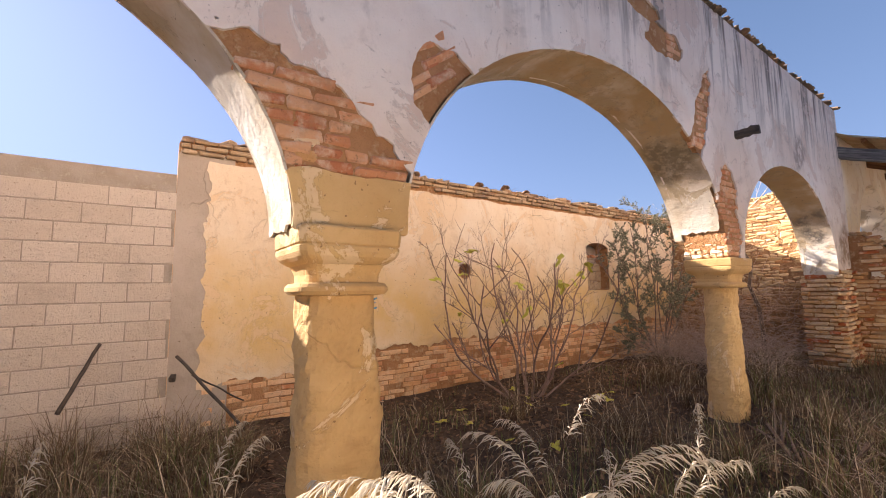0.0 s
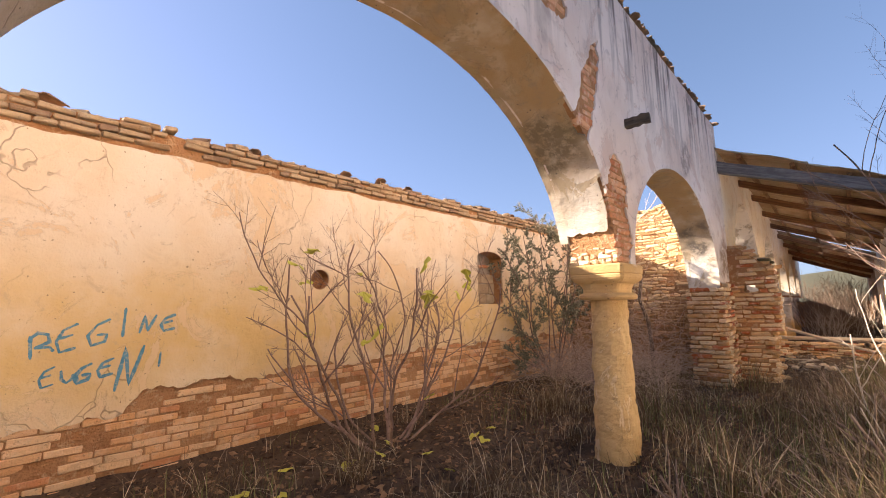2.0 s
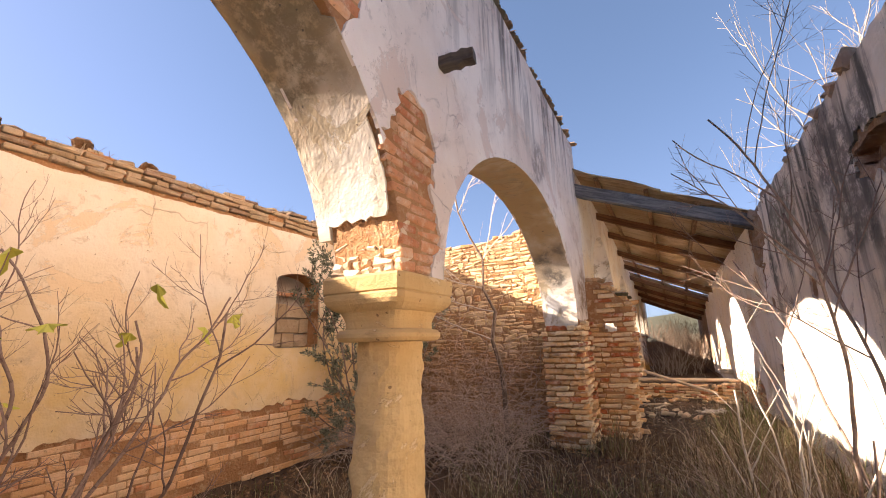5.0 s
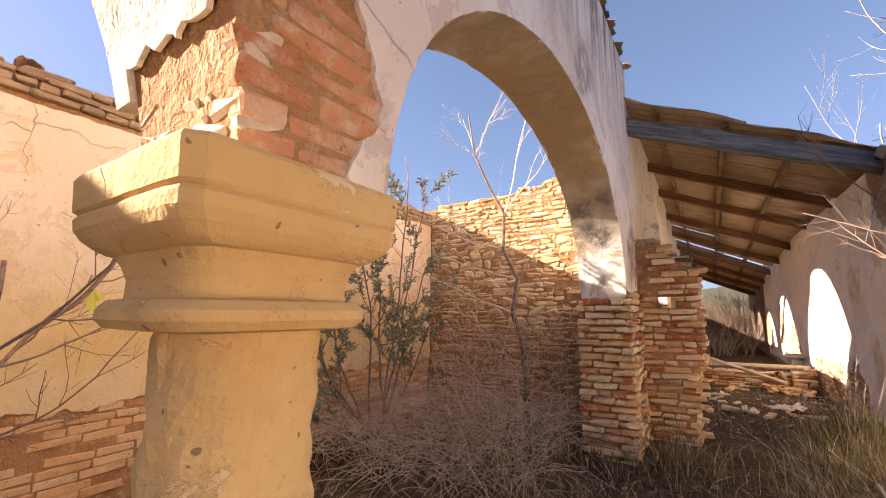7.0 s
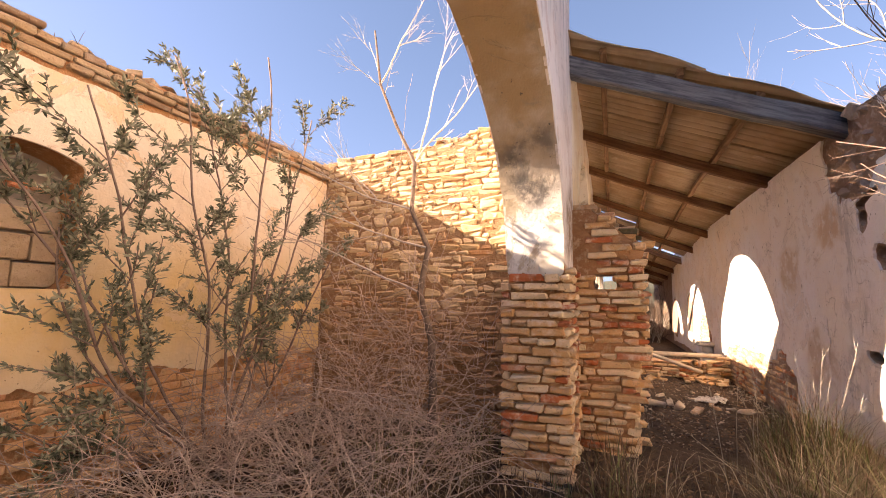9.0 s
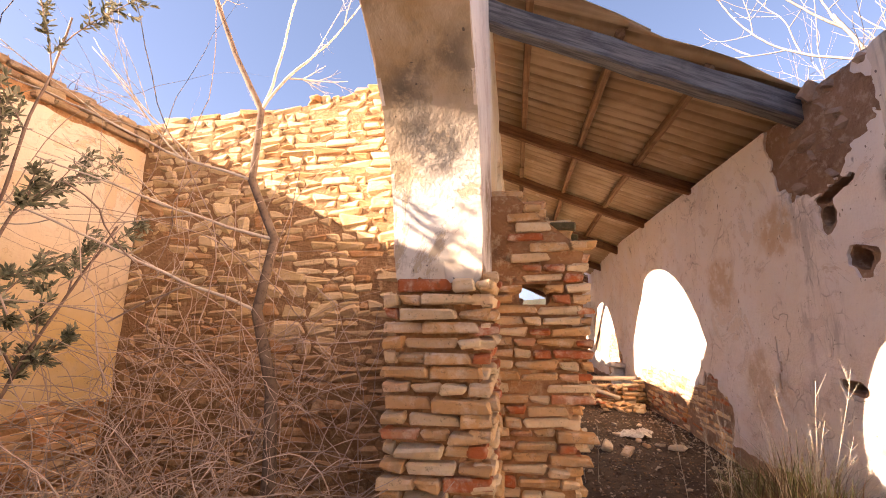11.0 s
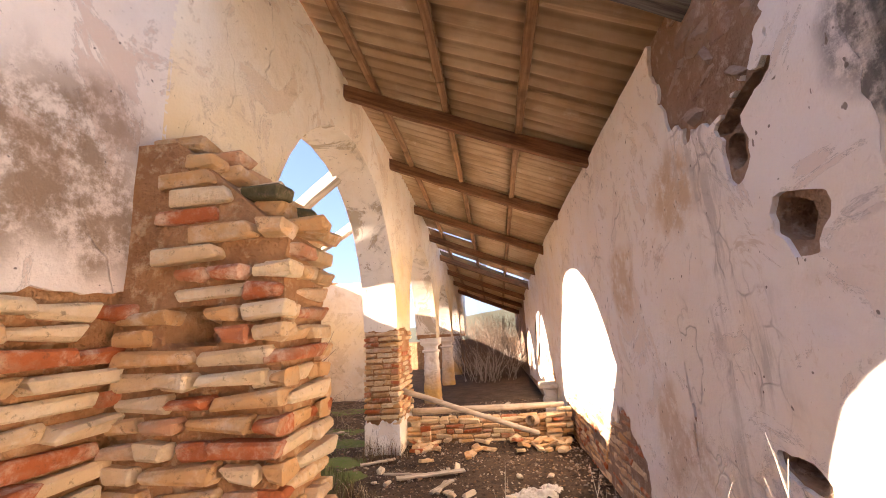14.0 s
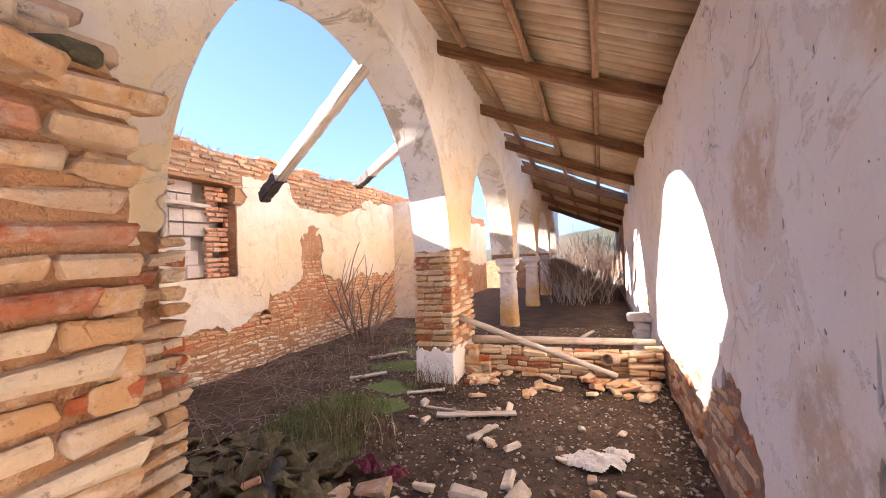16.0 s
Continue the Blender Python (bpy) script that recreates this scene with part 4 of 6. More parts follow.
# painted words on the rear wall
STROKES = {
    "R": (((1, 0), (0, 9)), ((0, 8), (3, 10), (7, 9), (8, 6), (2, 4)), ((3, 4), (8, 4), (10, 2))),
    "E": (((10, 10), (3, 8), (0, 4), (2, 0), (10, 1)), ((1, 5), (8, 6))),
    "G": (((10, 10), (4, 8), (0, 4), (2, 0), (8, 1), (9, 4), (4, 4))),
    "I": (((6, 10), (5, 5), (4, 0))),
    "N": (((0, 0), (3, 10), (5, 1), (10, 10))),
    "U": (((0, 10), (1, 3), (5, 0), (9, 2), (10, 6))),
}


def rear_relief(y, z):
    return 0.008 * (wob(y, z, 0.5, 2.0) + 0.5 * wob(y, z, 4.5, 7.0))


def painted_letter(ch, y, z, w, h, pen, lean=0.0):
    """A sprayed capital: soft ribbons on the plaster, wavering in width."""
    strokes = STROKES[ch]
    if not isinstance(strokes[0][0], tuple):
        strokes = (strokes,)
    verts, faces = [], []
    for k, stroke in enumerate(strokes):
        pts = []
        for (u0, v0), (u1, v1) in zip(stroke, stroke[1:]):
            pts += [(u0 + (u1 - u0) * i / 6, v0 + (v1 - v0) * i / 6) for i in range(6)]
        pts.append(stroke[-1])
        line = [(y + u * w / 10 + lean * v * h / 10, z + v * h / 10 + 0.08 * w * u / 10) for u, v in pts]
        o = len(verts)
        for i, (py, pz) in enumerate(line):
            q, e = line[max(i - 1, 0)], line[min(i + 1, len(line) - 1)]
            d = math.hypot(e[0] - q[0], e[1] - q[1])
            ny, nz = -(e[1] - q[1]) / d, (e[0] - q[0]) / d
            r = pen * (0.75 + 0.4 * wob(py, pz, k, 19)) * (0.6 if i in (0, len(line) - 1) else 1.0)
            for side in (-1, 1):
                vy, vz = py + side * ny * r, pz + side * nz * r
                verts.append((B - rear_relief(vy, vz) + 0.004 + 0.0006 * k, vy, vz))
        faces += [(o + 2 * i, o + 2 * i + 1, o + 2 * i + 3, o + 2 * i + 2) for i in range(len(line) - 1)]
    tagged(mesh("painted_letter", verts, faces, M_SPRAY), "blue sprayed letter on cream plaster", "graffiti", "painted words")


for ch, y, z, w, h, pen in (("R", 1.98, 1.06, 0.15, 0.21, 0.016), ("E", 2.14, 1.10, 0.13, 0.23, 0.014), ("G", 2.34, 1.14, 0.15, 0.22, 0.014), ("I", 2.565, 1.20, 0.05, 0.27, 0.014), ("N", 2.71, 1.23, 0.13, 0.16, 0.015), ("E", 2.88, 1.24, 0.12, 0.15, 0.016),
                            ("E", 2.06, 0.82, 0.09, 0.16, 0.012), ("U", 2.19, 0.84, 0.08, 0.11, 0.013), ("G", 2.28, 0.83, 0.11, 0.15, 0.019), ("E", 2.43, 0.86, 0.11, 0.15, 0.015), ("N", 2.56, 0.72, 0.20, 0.38, 0.018), ("I", 2.87, 0.90, 0.04, 0.14, 0.013)):
    painted_letter(ch, y, z, w, h, pen)


# ---- plants ----
def tubes(name, lines, material, parent=None, label="", sides=5):
    """One mesh of tapered twigs: each line is a list of (point, radius)."""
    verts, faces = [], []
    for line in lines:
        if len(line) < 2:
            continue
        o = len(verts)
        for i, (p, r) in enumerate(line):
            d = (line[min(i + 1, len(line) - 1)][0] - line[max(i - 1, 0)][0])
            d = d.normalized() if d.length > 1e-9 else Vector((0, 0, 1))
            a = d.orthogonal().normalized() if i == 0 else (a - d * a.dot(d)).normalized()
            b = d.cross(a)
            for k in range(sides):
                t = 2 * math.pi * k / sides
                verts.append(p + (a * math.cos(t) + b * math.sin(t)) * r)
        for i in range(len(line) - 1):
            for k in range(sides):
                q, w = o + i * sides + k, o + i * sides + (k + 1) % sides
                faces.append((q, w, w + sides, q + sides))
        faces.append(tuple(range(o + (len(line) - 1) * sides, o + len(line) * sides)))
    return mesh(name, verts, faces, material, parent, label, True)


def grow(lines, tips, rnd, start, way, length, radius, level, lift, spread, kids, taper=0.55, wild=0.10, shrink=(0.5, 0.8), low=0.25):
    """A limb that bends upwards, with side limbs on its outer part."""
    n = max(4, int(length / 0.09))
    p, d = Vector(start), Vector(way).normalized()
    line = [(p.copy(), radius)]
    for i in range(n):
        d = (d + Vector((rnd.uniform(-wild, wild), rnd.uniform(-wild, wild), rnd.uniform(-wild, wild) + lift))).normalized()
        p = p + d * (length / n)
        line.append((p.copy(), radius * (1 - (1 - taper) * (i + 1) / n) * (1.15 if rnd.random() < 0.12 else 1.0)))
    lines.append(line)
    tips.append((p.copy(), d.copy()))
    if level <= 0:
        return
    for k in range(rnd.randint(*kids)):
        f = rnd.uniform(low, 0.98)
        q, r = line[int(f * n)]
        e = line[min(int(f * n) + 1, n)][0] - line[max(int(f * n) - 1, 0)][0]
        e.normalize()
        side = e.orthogonal().normalized()
        side.rotate(Matrix.Rotation(rnd.uniform(0, 6.283), 3, e))
        grow(lines, tips, rnd, q, e + side * rnd.uniform(*spread), length * rnd.uniform(*shrink), r * rnd.uniform(0.5, 0.75), level - 1, lift, spread, kids, taper, wild, shrink, low)


def fig_leaf():
    verts = [(0, 0, 0)]
    for k in range(21):
        t = math.pi * (k / 20 * 1.7 - 0.85)
        r = 0.06 * (0.75 + 0.35 * math.cos(3 * t)) * (1.2 if abs(t) < 0.5 else 1.0)
        verts.append((r * math.sin(t), 0.05 + r * math.cos(t), 0.012 * math.cos(4 * t) - 0.12 * abs(r * math.sin(t))))
    faces = [(0, k, k + 1) for k in range(1, 21)]
    me = bpy.data.meshes.new("leaf")
    me.from_pydata(verts, [], faces)
    me.materials.append(M_FIGLEAF)
    return me


FIG_LEAF = fig_leaf()


def cut(line, x0, x1, y0, y1):
    """The part of a limb before it leaves a plot."""
    out = []
    for p, r in line:
        over_wall = x1 > 3 and p.x < R + 0.55 and p.z < 3.5
        if over_wall or not (x0 < p.x < x1 and y0 < p.y < y1) or (len(out) > 4 and p.z < 0.03):
            break
        out.append((p, r))
    return out


def fig(base, seed, stems, height, reach, label, leaves, bark, level=2, name="fig_shrub", lift=0.035, kids=(2, 4), rise=(0.55, 1.3), spread=(0.5, 1.1), shrink=(0.42, 0.72), girth=(0.017, 0.03), limits=None, low=0.25, wild=0.085):
    rnd = random.Random(seed)
    ob = empty(name, base, label, "shrub")
    tips, whole = [], []
    for k in range(stems):
        t = 2 * math.pi * k / stems + rnd.uniform(-0.3, 0.3)
        way = Vector((math.cos(t) * reach[0], math.sin(t) * reach[1], rnd.uniform(*rise)))
        start = Vector(base) + Vector((math.cos(t) * 0.09, math.sin(t) * 0.12, -0.15))
        lines = []
        grow(lines, tips, rnd, start, way, height * rnd.uniform(0.45, 0.68), rnd.uniform(*girth), level, lift, spread, kids, 0.5, wild, shrink, low)
        if limits:
            kept = []
            for l in (cut(l, *limits) for l in lines):
                if len(l) > 1 and (not kept or min((l[0][0] - p).length for other in kept for p, _ in other) < 0.01):
                    kept.append(l)
            lines = kept
        if name in ("dry_brush", "dry_shoots"):
            whole += lines
        else:
            tubes("limb", lines, bark, ob, "", 5)
    if whole:
        tagged(tubes("stem_tangle", whole, bark, ob, "", 5), kind="stuff")
    for p, d in rnd.sample([t for t in tips if t[0].z < 2.5 and (not limits or limits[0] < t[0].x < limits[1])], leaves):
        leaf = new("leaf", FIG_LEAF)
        leaf.parent = ob
        leaf.matrix_parent_inverse = world_of(ob).inverted()
        leaf.matrix_basis = Matrix.Translation(p) @ pose(0, 0, 0, rnd.uniform(-70, 20), rnd.uniform(-30, 30), rnd.uniform(0, 360)) @ Matrix.Scale(rnd.uniform(1.0, 1.7), 4)
    return ob


fig((-3.5, 4.9, 0), 3, 13, 4.1, (0.5, 1.4), "bare fig shrub with a few yellow leaves", 18, M_FIGBARK, 3, kids=(4, 5), lift=0.06, rise=(0.1, 1.7), spread=(0.6, 1.2), shrink=(0.28, 0.48), girth=(0.014, 0.021), limits=(B + 0.06, -1.85, 1.4, 8.5), low=0.25, wild=0.2)
fig((1.0, 7.7, 0), 8, 4, 5.2, (0.25, 0.5), "tall bare fig tree beside the gallery wall", 0, M_TWIG, 3, "fig_tree", 0.02, (5, 7), (0.8, 1.2), (0.7, 1.2), (0.25, 0.42), (0.011, 0.016), (0.12, 1.22, 5.2, 9.6), 0.55, 0.11)
fig((2.3, 9.6, 0), 9, 7, 7.0, (0.35, 0.45), "dark bare tree behind the gallery wall", 0, M_TRUNK, 3, "bare_tree", 0.0, (5, 7), (0.8, 1.3), (0.6, 1.2), (0.28, 0.46), (0.03, 0.042), (0.0, 4.0, 5.0, 13.5), 0.4, 0.12)
fig((0.6, 8.1, 0), 12, 7, 2.7, (0.4, 0.4), "pale bare shoots in the dry grass", 0, M_TWIG_PALE, 1, "dry_shoots", 0.02, (2, 3), (0.8, 1.4), (0.4, 0.8), (0.3, 0.5), (0.008, 0.012), (0.12, 1.2, 6.5, 8.9), 0.3, 0.13)
fig((0.65, 6.6, 0), 14, 5, 1.7, (0.4, 0.5), "pale leaning shoots in the brush", 0, M_TWIG_PALE, 1, "dry_shoots", 0.02, (2, 3), girth=(0.005, 0.009), limits=(0.1, 1.2, 5.0, 8.3), wild=0.12)
fig((2.9, 13.6, 0), 21, 9, 9.5, (0.5, 0.6), "bleached bare tree behind the gallery wall", 0, M_BLEACHED, 3, "bare_tree", 0.03, (4, 5), (0.6, 1.3), (0.5, 1.0), (0.35, 0.6), (0.03, 0.06), (R + 0.55, 12.0, 0, 40))
fig((-3.95, 18.1, 0), 31, 9, 2.6, (0.4, 0.6), "bare shrub against the far plaster", 0, M_TWIG, 1, "bare_shrub", 0.05, (3, 4))
fig((-0.4, 5.2, -0.02), 33, 9, 0.7, (0.6, 0.8), "low brown brush in the grass", 0, M_TWIG, 1, "dry_brush", 0.02, (2, 4))
fig((0.8, 7.6, -0.02), 35, 12, 1.1, (0.45, 0.8), "golden brown leafless brush in the grass", 0, M_TWIG_PALE, 1, "dry_brush", 0.02, (4, 6), girth=(0.004, 0.008))
fig((0.85, 9.2, -0.02), 36, 10, 0.8, (0.4, 0.8), "golden brown leafless brush in the grass", 0, M_TWIG_PALE, 1, "dry_brush", 0.02, (4, 6), girth=(0.004, 0.007))
fig((0.75, 6.4, -0.02), 34, 11, 1.3, (0.5, 0.8), "brown leafless brush near the gallery wall", 0, M_TWIG, 1, "dry_brush", 0.03, (3, 4))

# thin tree in front of the cross wall
rnd = random.Random(40)
ob = empty("slender_tree", (-2.42, 10.45, 0), "slender crooked bare tree by the rubble wall", "tree")
lines, tips = [], []
trunk = [Vector(v) for v in ((-2.42, 10.45, -0.1), (-2.43, 10.5, 0.6), (-2.46, 10.5, 1.05), (-2.60, 10.5, 1.5), (-2.52, 10.5, 1.95), (-2.72, 10.5, 2.35), (-2.70, 10.5, 2.85), (-2.9, 10.45, 3.25), (-3.1, 10.4, 3.75), (-3.2, 10.4, 4.4))]
lines.append([(v, 0.045 - 0.0038 * i) for i, v in enumerate(trunk)])
for i, way, l in ((5, (-1, -0.4, 0.5), 1.6), (3, (-1, -0.5, 0.45), 1.9), (6, (0.6, -0.2, 0.7), 1.1), (6, (0.3, -0.1, 1.0), 1.5), (7, (-0.3, 0.1, 1.0), 1.4), (8, (0.4, 0.1, 0.8), 1.2), (4, (-0.9, -0.5, 0.2), 1.2)):
    grow(lines, tips, rnd, trunk[i], way, l, 0.011, 3, 0.01, (0.4, 0.9), (3, 5), 0.35, 0.12, (0.3, 0.6))
tubes("trunk", lines[:1], M_TRUNK, ob)
tubes("crown", [cut(l, B + 0.06, -1.95, 8.8, 11.3) if l[0][0].z < 3.0 else l for l in lines[1:]], M_TWIG_PALE, ob)

# dry creeper tangle in the corner
rnd = random.Random(50)
lines = []
for k in range(1300):
    x, y = rnd.uniform(-4.2, -1.75), rnd.uniform(8.3, 11.1)
    p = Vector((x, y, rnd.uniform(0.0, 0.35) + max(0.0, (y - 9.3)) * rnd.uniform(0, 0.75) * (rnd.random() < 0.6)))
    d = Vector((rnd.uniform(-1, 1), rnd.uniform(-1, 0.6), rnd.uniform(0.1, 1.2))).normalized()
    line = [(p.copy(), 0.0035)]
    for i in range(rnd.randint(6, 13)):
        d = (d + Vector((rnd.uniform(-0.3, 0.3), rnd.uniform(-0.3, 0.3), rnd.uniform(-0.34, 0.1)))).normalized()
        p = p + d * 0.085
        if p.y > 11.25 or p.z < 0 or p.x < B + 0.1 or (p.x > -1.85 and p.y > 10.3):
            break
        line.append((p.copy(), 0.0035 - 0.0002 * i))
    lines.append(line)
for k in range(130):
    p = Vector((rnd.uniform(-4.35, -2.2), rnd.uniform(9.2, 11.1), rnd.uniform(0.0, 1.9)))
    d = Vector((rnd.uniform(-1, 1), rnd.uniform(-1, 0.4), rnd.uniform(0.2, 1.6))).normalized()
    line = [(p.copy(), 0.0034)]
    for i in range(rnd.randint(14, 26)):
        d = (d + Vector((rnd.uniform(-0.2, 0.2), rnd.uniform(-0.2, 0.2), rnd.uniform(-0.2, 0.1)))).normalized()
        p = p + d * 0.09
        if p.y > 11.25 or p.z < 0 or p.z > 3.3 or p.x < B + 0.1 or p.x > -1.9 or p.y < 9.0:
            break
        line.append((p.copy(), 0.0034 - 0.00015 * i))
    lines.append(line)
ob = tubes("dry_creeper", lines, M_VINE, None, "", 3)
tagged(ob, "tangle of dry pinkish grey creeper against the walls", "creeper", kind="stuff")


def blades(name, n, spot, height, material, label, seed, width=0.004, lean=0.45, base=None):
    """Grass: tapered blades that bend over."""
    rnd = random.Random(seed)
    verts, faces = [], []
    made = 0
    while made < n:
        made += 1
        got = spot(rnd)
        if got is None:
            continue
        x, y, f = got
        h = height * f * rnd.uniform(0.45, 1.25)
        t = rnd.uniform(0, 6.283)
        dx, dy = math.cos(t), math.sin(t)
        l = lean * rnd.uniform(0.2, 1.6)
        z = base(x, y) if base else ground_z(x, y) - 0.01
        w = width * rnd.uniform(0.6, 1.4)
        o = len(verts)
        for k, s in ((0.0, 1.0), (0.45, 0.8), (0.8, 0.5), (1.0, 0.0)):
            r = h * l * k * k
            c = (x + dx * r, y + dy * r, z + h * k * (1 - 0.35 * l * k))
            if s:
                verts.append((c[0] - dy * w * s, c[1] + dx * w * s, c[2]))
                verts.append((c[0] + dy * w * s, c[1] - dx * w * s, c[2]))
            else:
                verts.append(c)
        faces += [(o, o + 1, o + 3, o + 2), (o + 2, o + 3, o + 5, o + 4), (o + 4, o + 5, o + 6)]
    ob = mesh(name, verts, faces, material)
    return tagged(ob, label, "grass", kind="stuff")


def clear(x, y):
    """Off the columns and piers."""
    return not (F - T - 0.1 < x < F + 0.1 and (abs(y - 1.3) < 0.3 or abs(y - 6.05) < 0.3 or 10.4 < y < 12.3 or 15.8 < y < 16.8)) and not (F < x < -0.5 and 11.2 < y < 11.7)


def meadow(rnd):
    x, y = rnd.uniform(-4.3, 1.2), rnd.uniform(-2.0, 11.2)
    d = 0.42 + 1.1 * wob(x, y, 1, 1.1) + (0.3 if x > -2.2 else -0.3)
    if rnd.random() > d or not clear(x, y):
        return None
    return x, y, 0.55 + 0.7 * max(0.0, wob(x, y, 5, 0.9) + 0.3)


def near(cx, cy, rx, ry):
    def spot(rnd):
        a, r = rnd.uniform(0, 6.283), math.sqrt(rnd.random())
        x, y = cx + rx * r * math.cos(a), cy + ry * r * math.sin(a)
        return (x, y, 1.2 - 0.7 * r) if clear(x, y) and B < x < R else None
    return spot


blades("dry_grass", 30000, meadow, 0.4, M_STRAW, "thick dry brown grass between the walls", 61, 0.0028, 0.7)
blades("green_grass", 15000, lambda r: (lambda s: s if s and wob(s[0], s[1], 8, 0.8) > 0.05 else None)(meadow(r)), 0.34, M_GREEN, "green grass among the dry stems", 62, 0.003)
for i, (cx, cy, rx, ry, n, h, m) in enumerate(((0.75, 11.35, 0.42, 0.6, 1700, 0.62, M_GREEN), (0.72, 11.3, 0.45, 0.6, 1900, 0.7, M_STRAW), (-1.95, 14.3, 0.55, 0.75, 1900, 0.26, M_GREEN), (-1.5, 14.1, 0.5, 0.4, 500, 0.26, M_STRAW),
                                               (-1.45, 15.7, 0.4, 0.3, 350, 0.3, M_STRAW), (-3.2, 17.0, 0.9, 1.6, 900, 0.22, M_STRAW), (-2.4, 16.2, 0.5, 0.6, 700, 0.07, M_GREEN), (-1.9, 13.0, 0.5, 0.5, 120, 0.4, M_STRAW))):
    blades("grass_tuft", n, near(cx, cy, rx, ry), h, m, "tuft of green grass on the rubble" if m is M_GREEN else "tuft of dry grass on the rubble", 70 + i, 0.003)




def wall_top(y0, y1):
    """Spots along the crown of the rear wall, in patches."""
    def spot(rnd):
        x, y = B - rnd.uniform(0.02, 0.42), rnd.uniform(y0, y1)
        return (x, y, 0.6 + 0.6 * rnd.random()) if wob(y, 3.0, 0, 0.9) + 0.5 * wob(y, 8.0, 0, 3.5) > rnd.uniform(-0.25, 0.35) else None
    return spot


blades("wall_top_weeds", 2600, wall_top(12.0, 20.5), 0.15, M_GREEN, "low green weeds on the crown of the rear wall", 91, 0.004, 0.8, lambda x, y: rear_top(y) - 0.02)
blades("wall_top_weeds", 1200, wall_top(12.0, 20.5), 0.18, M_STRAW, "dry weeds on the crown of the rear wall", 92, 0.003, 0.8, lambda x, y: rear_top(y) - 0.02)
blades("wall_top_weeds", 1500, wall_top(5.5, 11.3), 0.16, M_STRAW, "dry weeds on the crown of the rear wall", 93, 0.003, 0.8, lambda x, y: rear_top(y) - 0.02)

rnd = random.Random(66)
CLUMPS = [(rnd.uniform(-3.2, 1.15), rnd.uniform(-1.0, 10.6), rnd.uniform(0.12, 0.3), rnd.uniform(0.6, 1.3)) for _ in range(50)]
CLUMPS += [(rnd.uniform(0.2, 1.2), rnd.uniform(4.5, 10.5), rnd.uniform(0.15, 0.35), rnd.uniform(0.9, 1.5)) for _ in range(40)]
CLUMPS += [(rnd.uniform(-4.3, -3.0), rnd.uniform(-1.5, 1.2), rnd.uniform(0.15, 0.35), rnd.uniform(0.9, 1.4)) for _ in range(20)]


def clumped(rnd):
    cx, cy, r, f = rnd.choice(CLUMPS)
    x, y = rnd.gauss(cx, r * 0.5), rnd.gauss(cy, r * 0.5)
    return (x, y, f) if clear(x, y) and B < x < R - 0.03 else None


blades("grass_clumps", 17000, clumped, 0.5, M_STRAW, "long dry grass in bent clumps", 67, 0.003, 0.9)
blades("grass_clumps", 3500, lambda r: (lambda s: s if s and wob(s[0], s[1], 8, 0.8) > 0.0 else None)(clumped(r)), 0.5, M_GREEN, "long green grass in clumps", 68, 0.003, 0.8)


def plume_grass(base, seed, stems, height, label):
    rnd = random.Random(seed)
    ob = empty("plume_grass", base, label, "grass", "plume grasses")
    lines, hairs = [], []
    for k in range(stems):
        t = rnd.uniform(0, 6.283)
        d = Vector((math.cos(t) * 0.28, math.sin(t) * 0.28, 1)).normalized()
        side = Vector((math.cos(t), math.sin(t), 0))
        p = Vector(base) + side * rnd.uniform(0, 0.08)
        h = height * rnd.uniform(0.72, 1.08)
        line = []
        for i in range(15):
            f = i / 14
            line.append((p.copy(), 0.0022 * (1 - 0.6 * f)))
            droop = max(0.0, f - 0.62)
            d = (d + side * 0.03 + (side * 0.42 - Vector((0, 0, 0.75))) * droop * 1.15).normalized()
            p = p + d * h / 14
            if f > 0.66:
                for _ in range(11):
                    e = (d * rnd.uniform(0.5, 1.1) + Vector((rnd.uniform(-0.4, 0.4), rnd.uniform(-0.4, 0.4), -rnd.uniform(0.15, 0.8)))).normalized()
                    q = p - d * rnd.uniform(0, h / 14)
                    l = rnd.uniform(0.03, 0.085) * (1.2 - abs(f - 0.8))
                    hairs.append([(q, 0.0012), (q + e * l * 0.55, 0.003), (q + e * l - Vector((0, 0, l * 0.25)), 0.0004)])
        lines.append(line)
    tubes("stem", lines, M_STRAW, ob, "", 3)
    tubes("plume", hairs, M_PLUME, ob, "pale drooping seed heads", 3)
    return ob


for i, (x, y, n, h) in enumerate(((-0.42, 1.62, 9, 1.25), (-0.20, 2.0, 7, 1.12), (-0.62, 1.35, 5, 0.95), (-0.85, 0.5, 6, 1.08), (-0.95, 0.12, 5, 1.05), (-0.02, 2.25, 5, 1.05), (-0.6, 2.3, 3, 0.7))):
    plume_grass((x, y, ground_z(x, y)), 80 + i, n, h, "tall grass with pale drooping plumes")
for i, (x, y, n, h) in enumerate(((0.68, 11.22, 6, 1.16), (0.38, 11.36, 5, 0.95), (-0.35, 12.35, 3, 0.6), (0.85, 12.6, 5, 0.7), (0.05, 11.2, 2, 1.1), (0.85, 11.5, 6, 0.8))):
    rnd = random.Random(95 + i)
    ob = empty("dry_stalks", (x, y, 0), "upright pale dry stalks by the gallery wall" if i != 2 else "pale dry stalks on the rubble floor", "weed")
    lines = []
    for k in range(n):
        p = Vector((x + rnd.uniform(-0.12, 0.12), y + rnd.uniform(-0.12, 0.12), -0.03))
        grow(lines, [], rnd, p, (rnd.uniform(-0.2, 0.2), rnd.uniform(-0.2, 0.2), 1), h * rnd.uniform(0.7, 1.1), 0.0017, 1, 0.01, (0.3, 0.6), (7, 11), 0.5, 0.05, (0.06, 0.14), 0.55)
    tubes("stem", lines, M_PLUME, ob, "", 4)


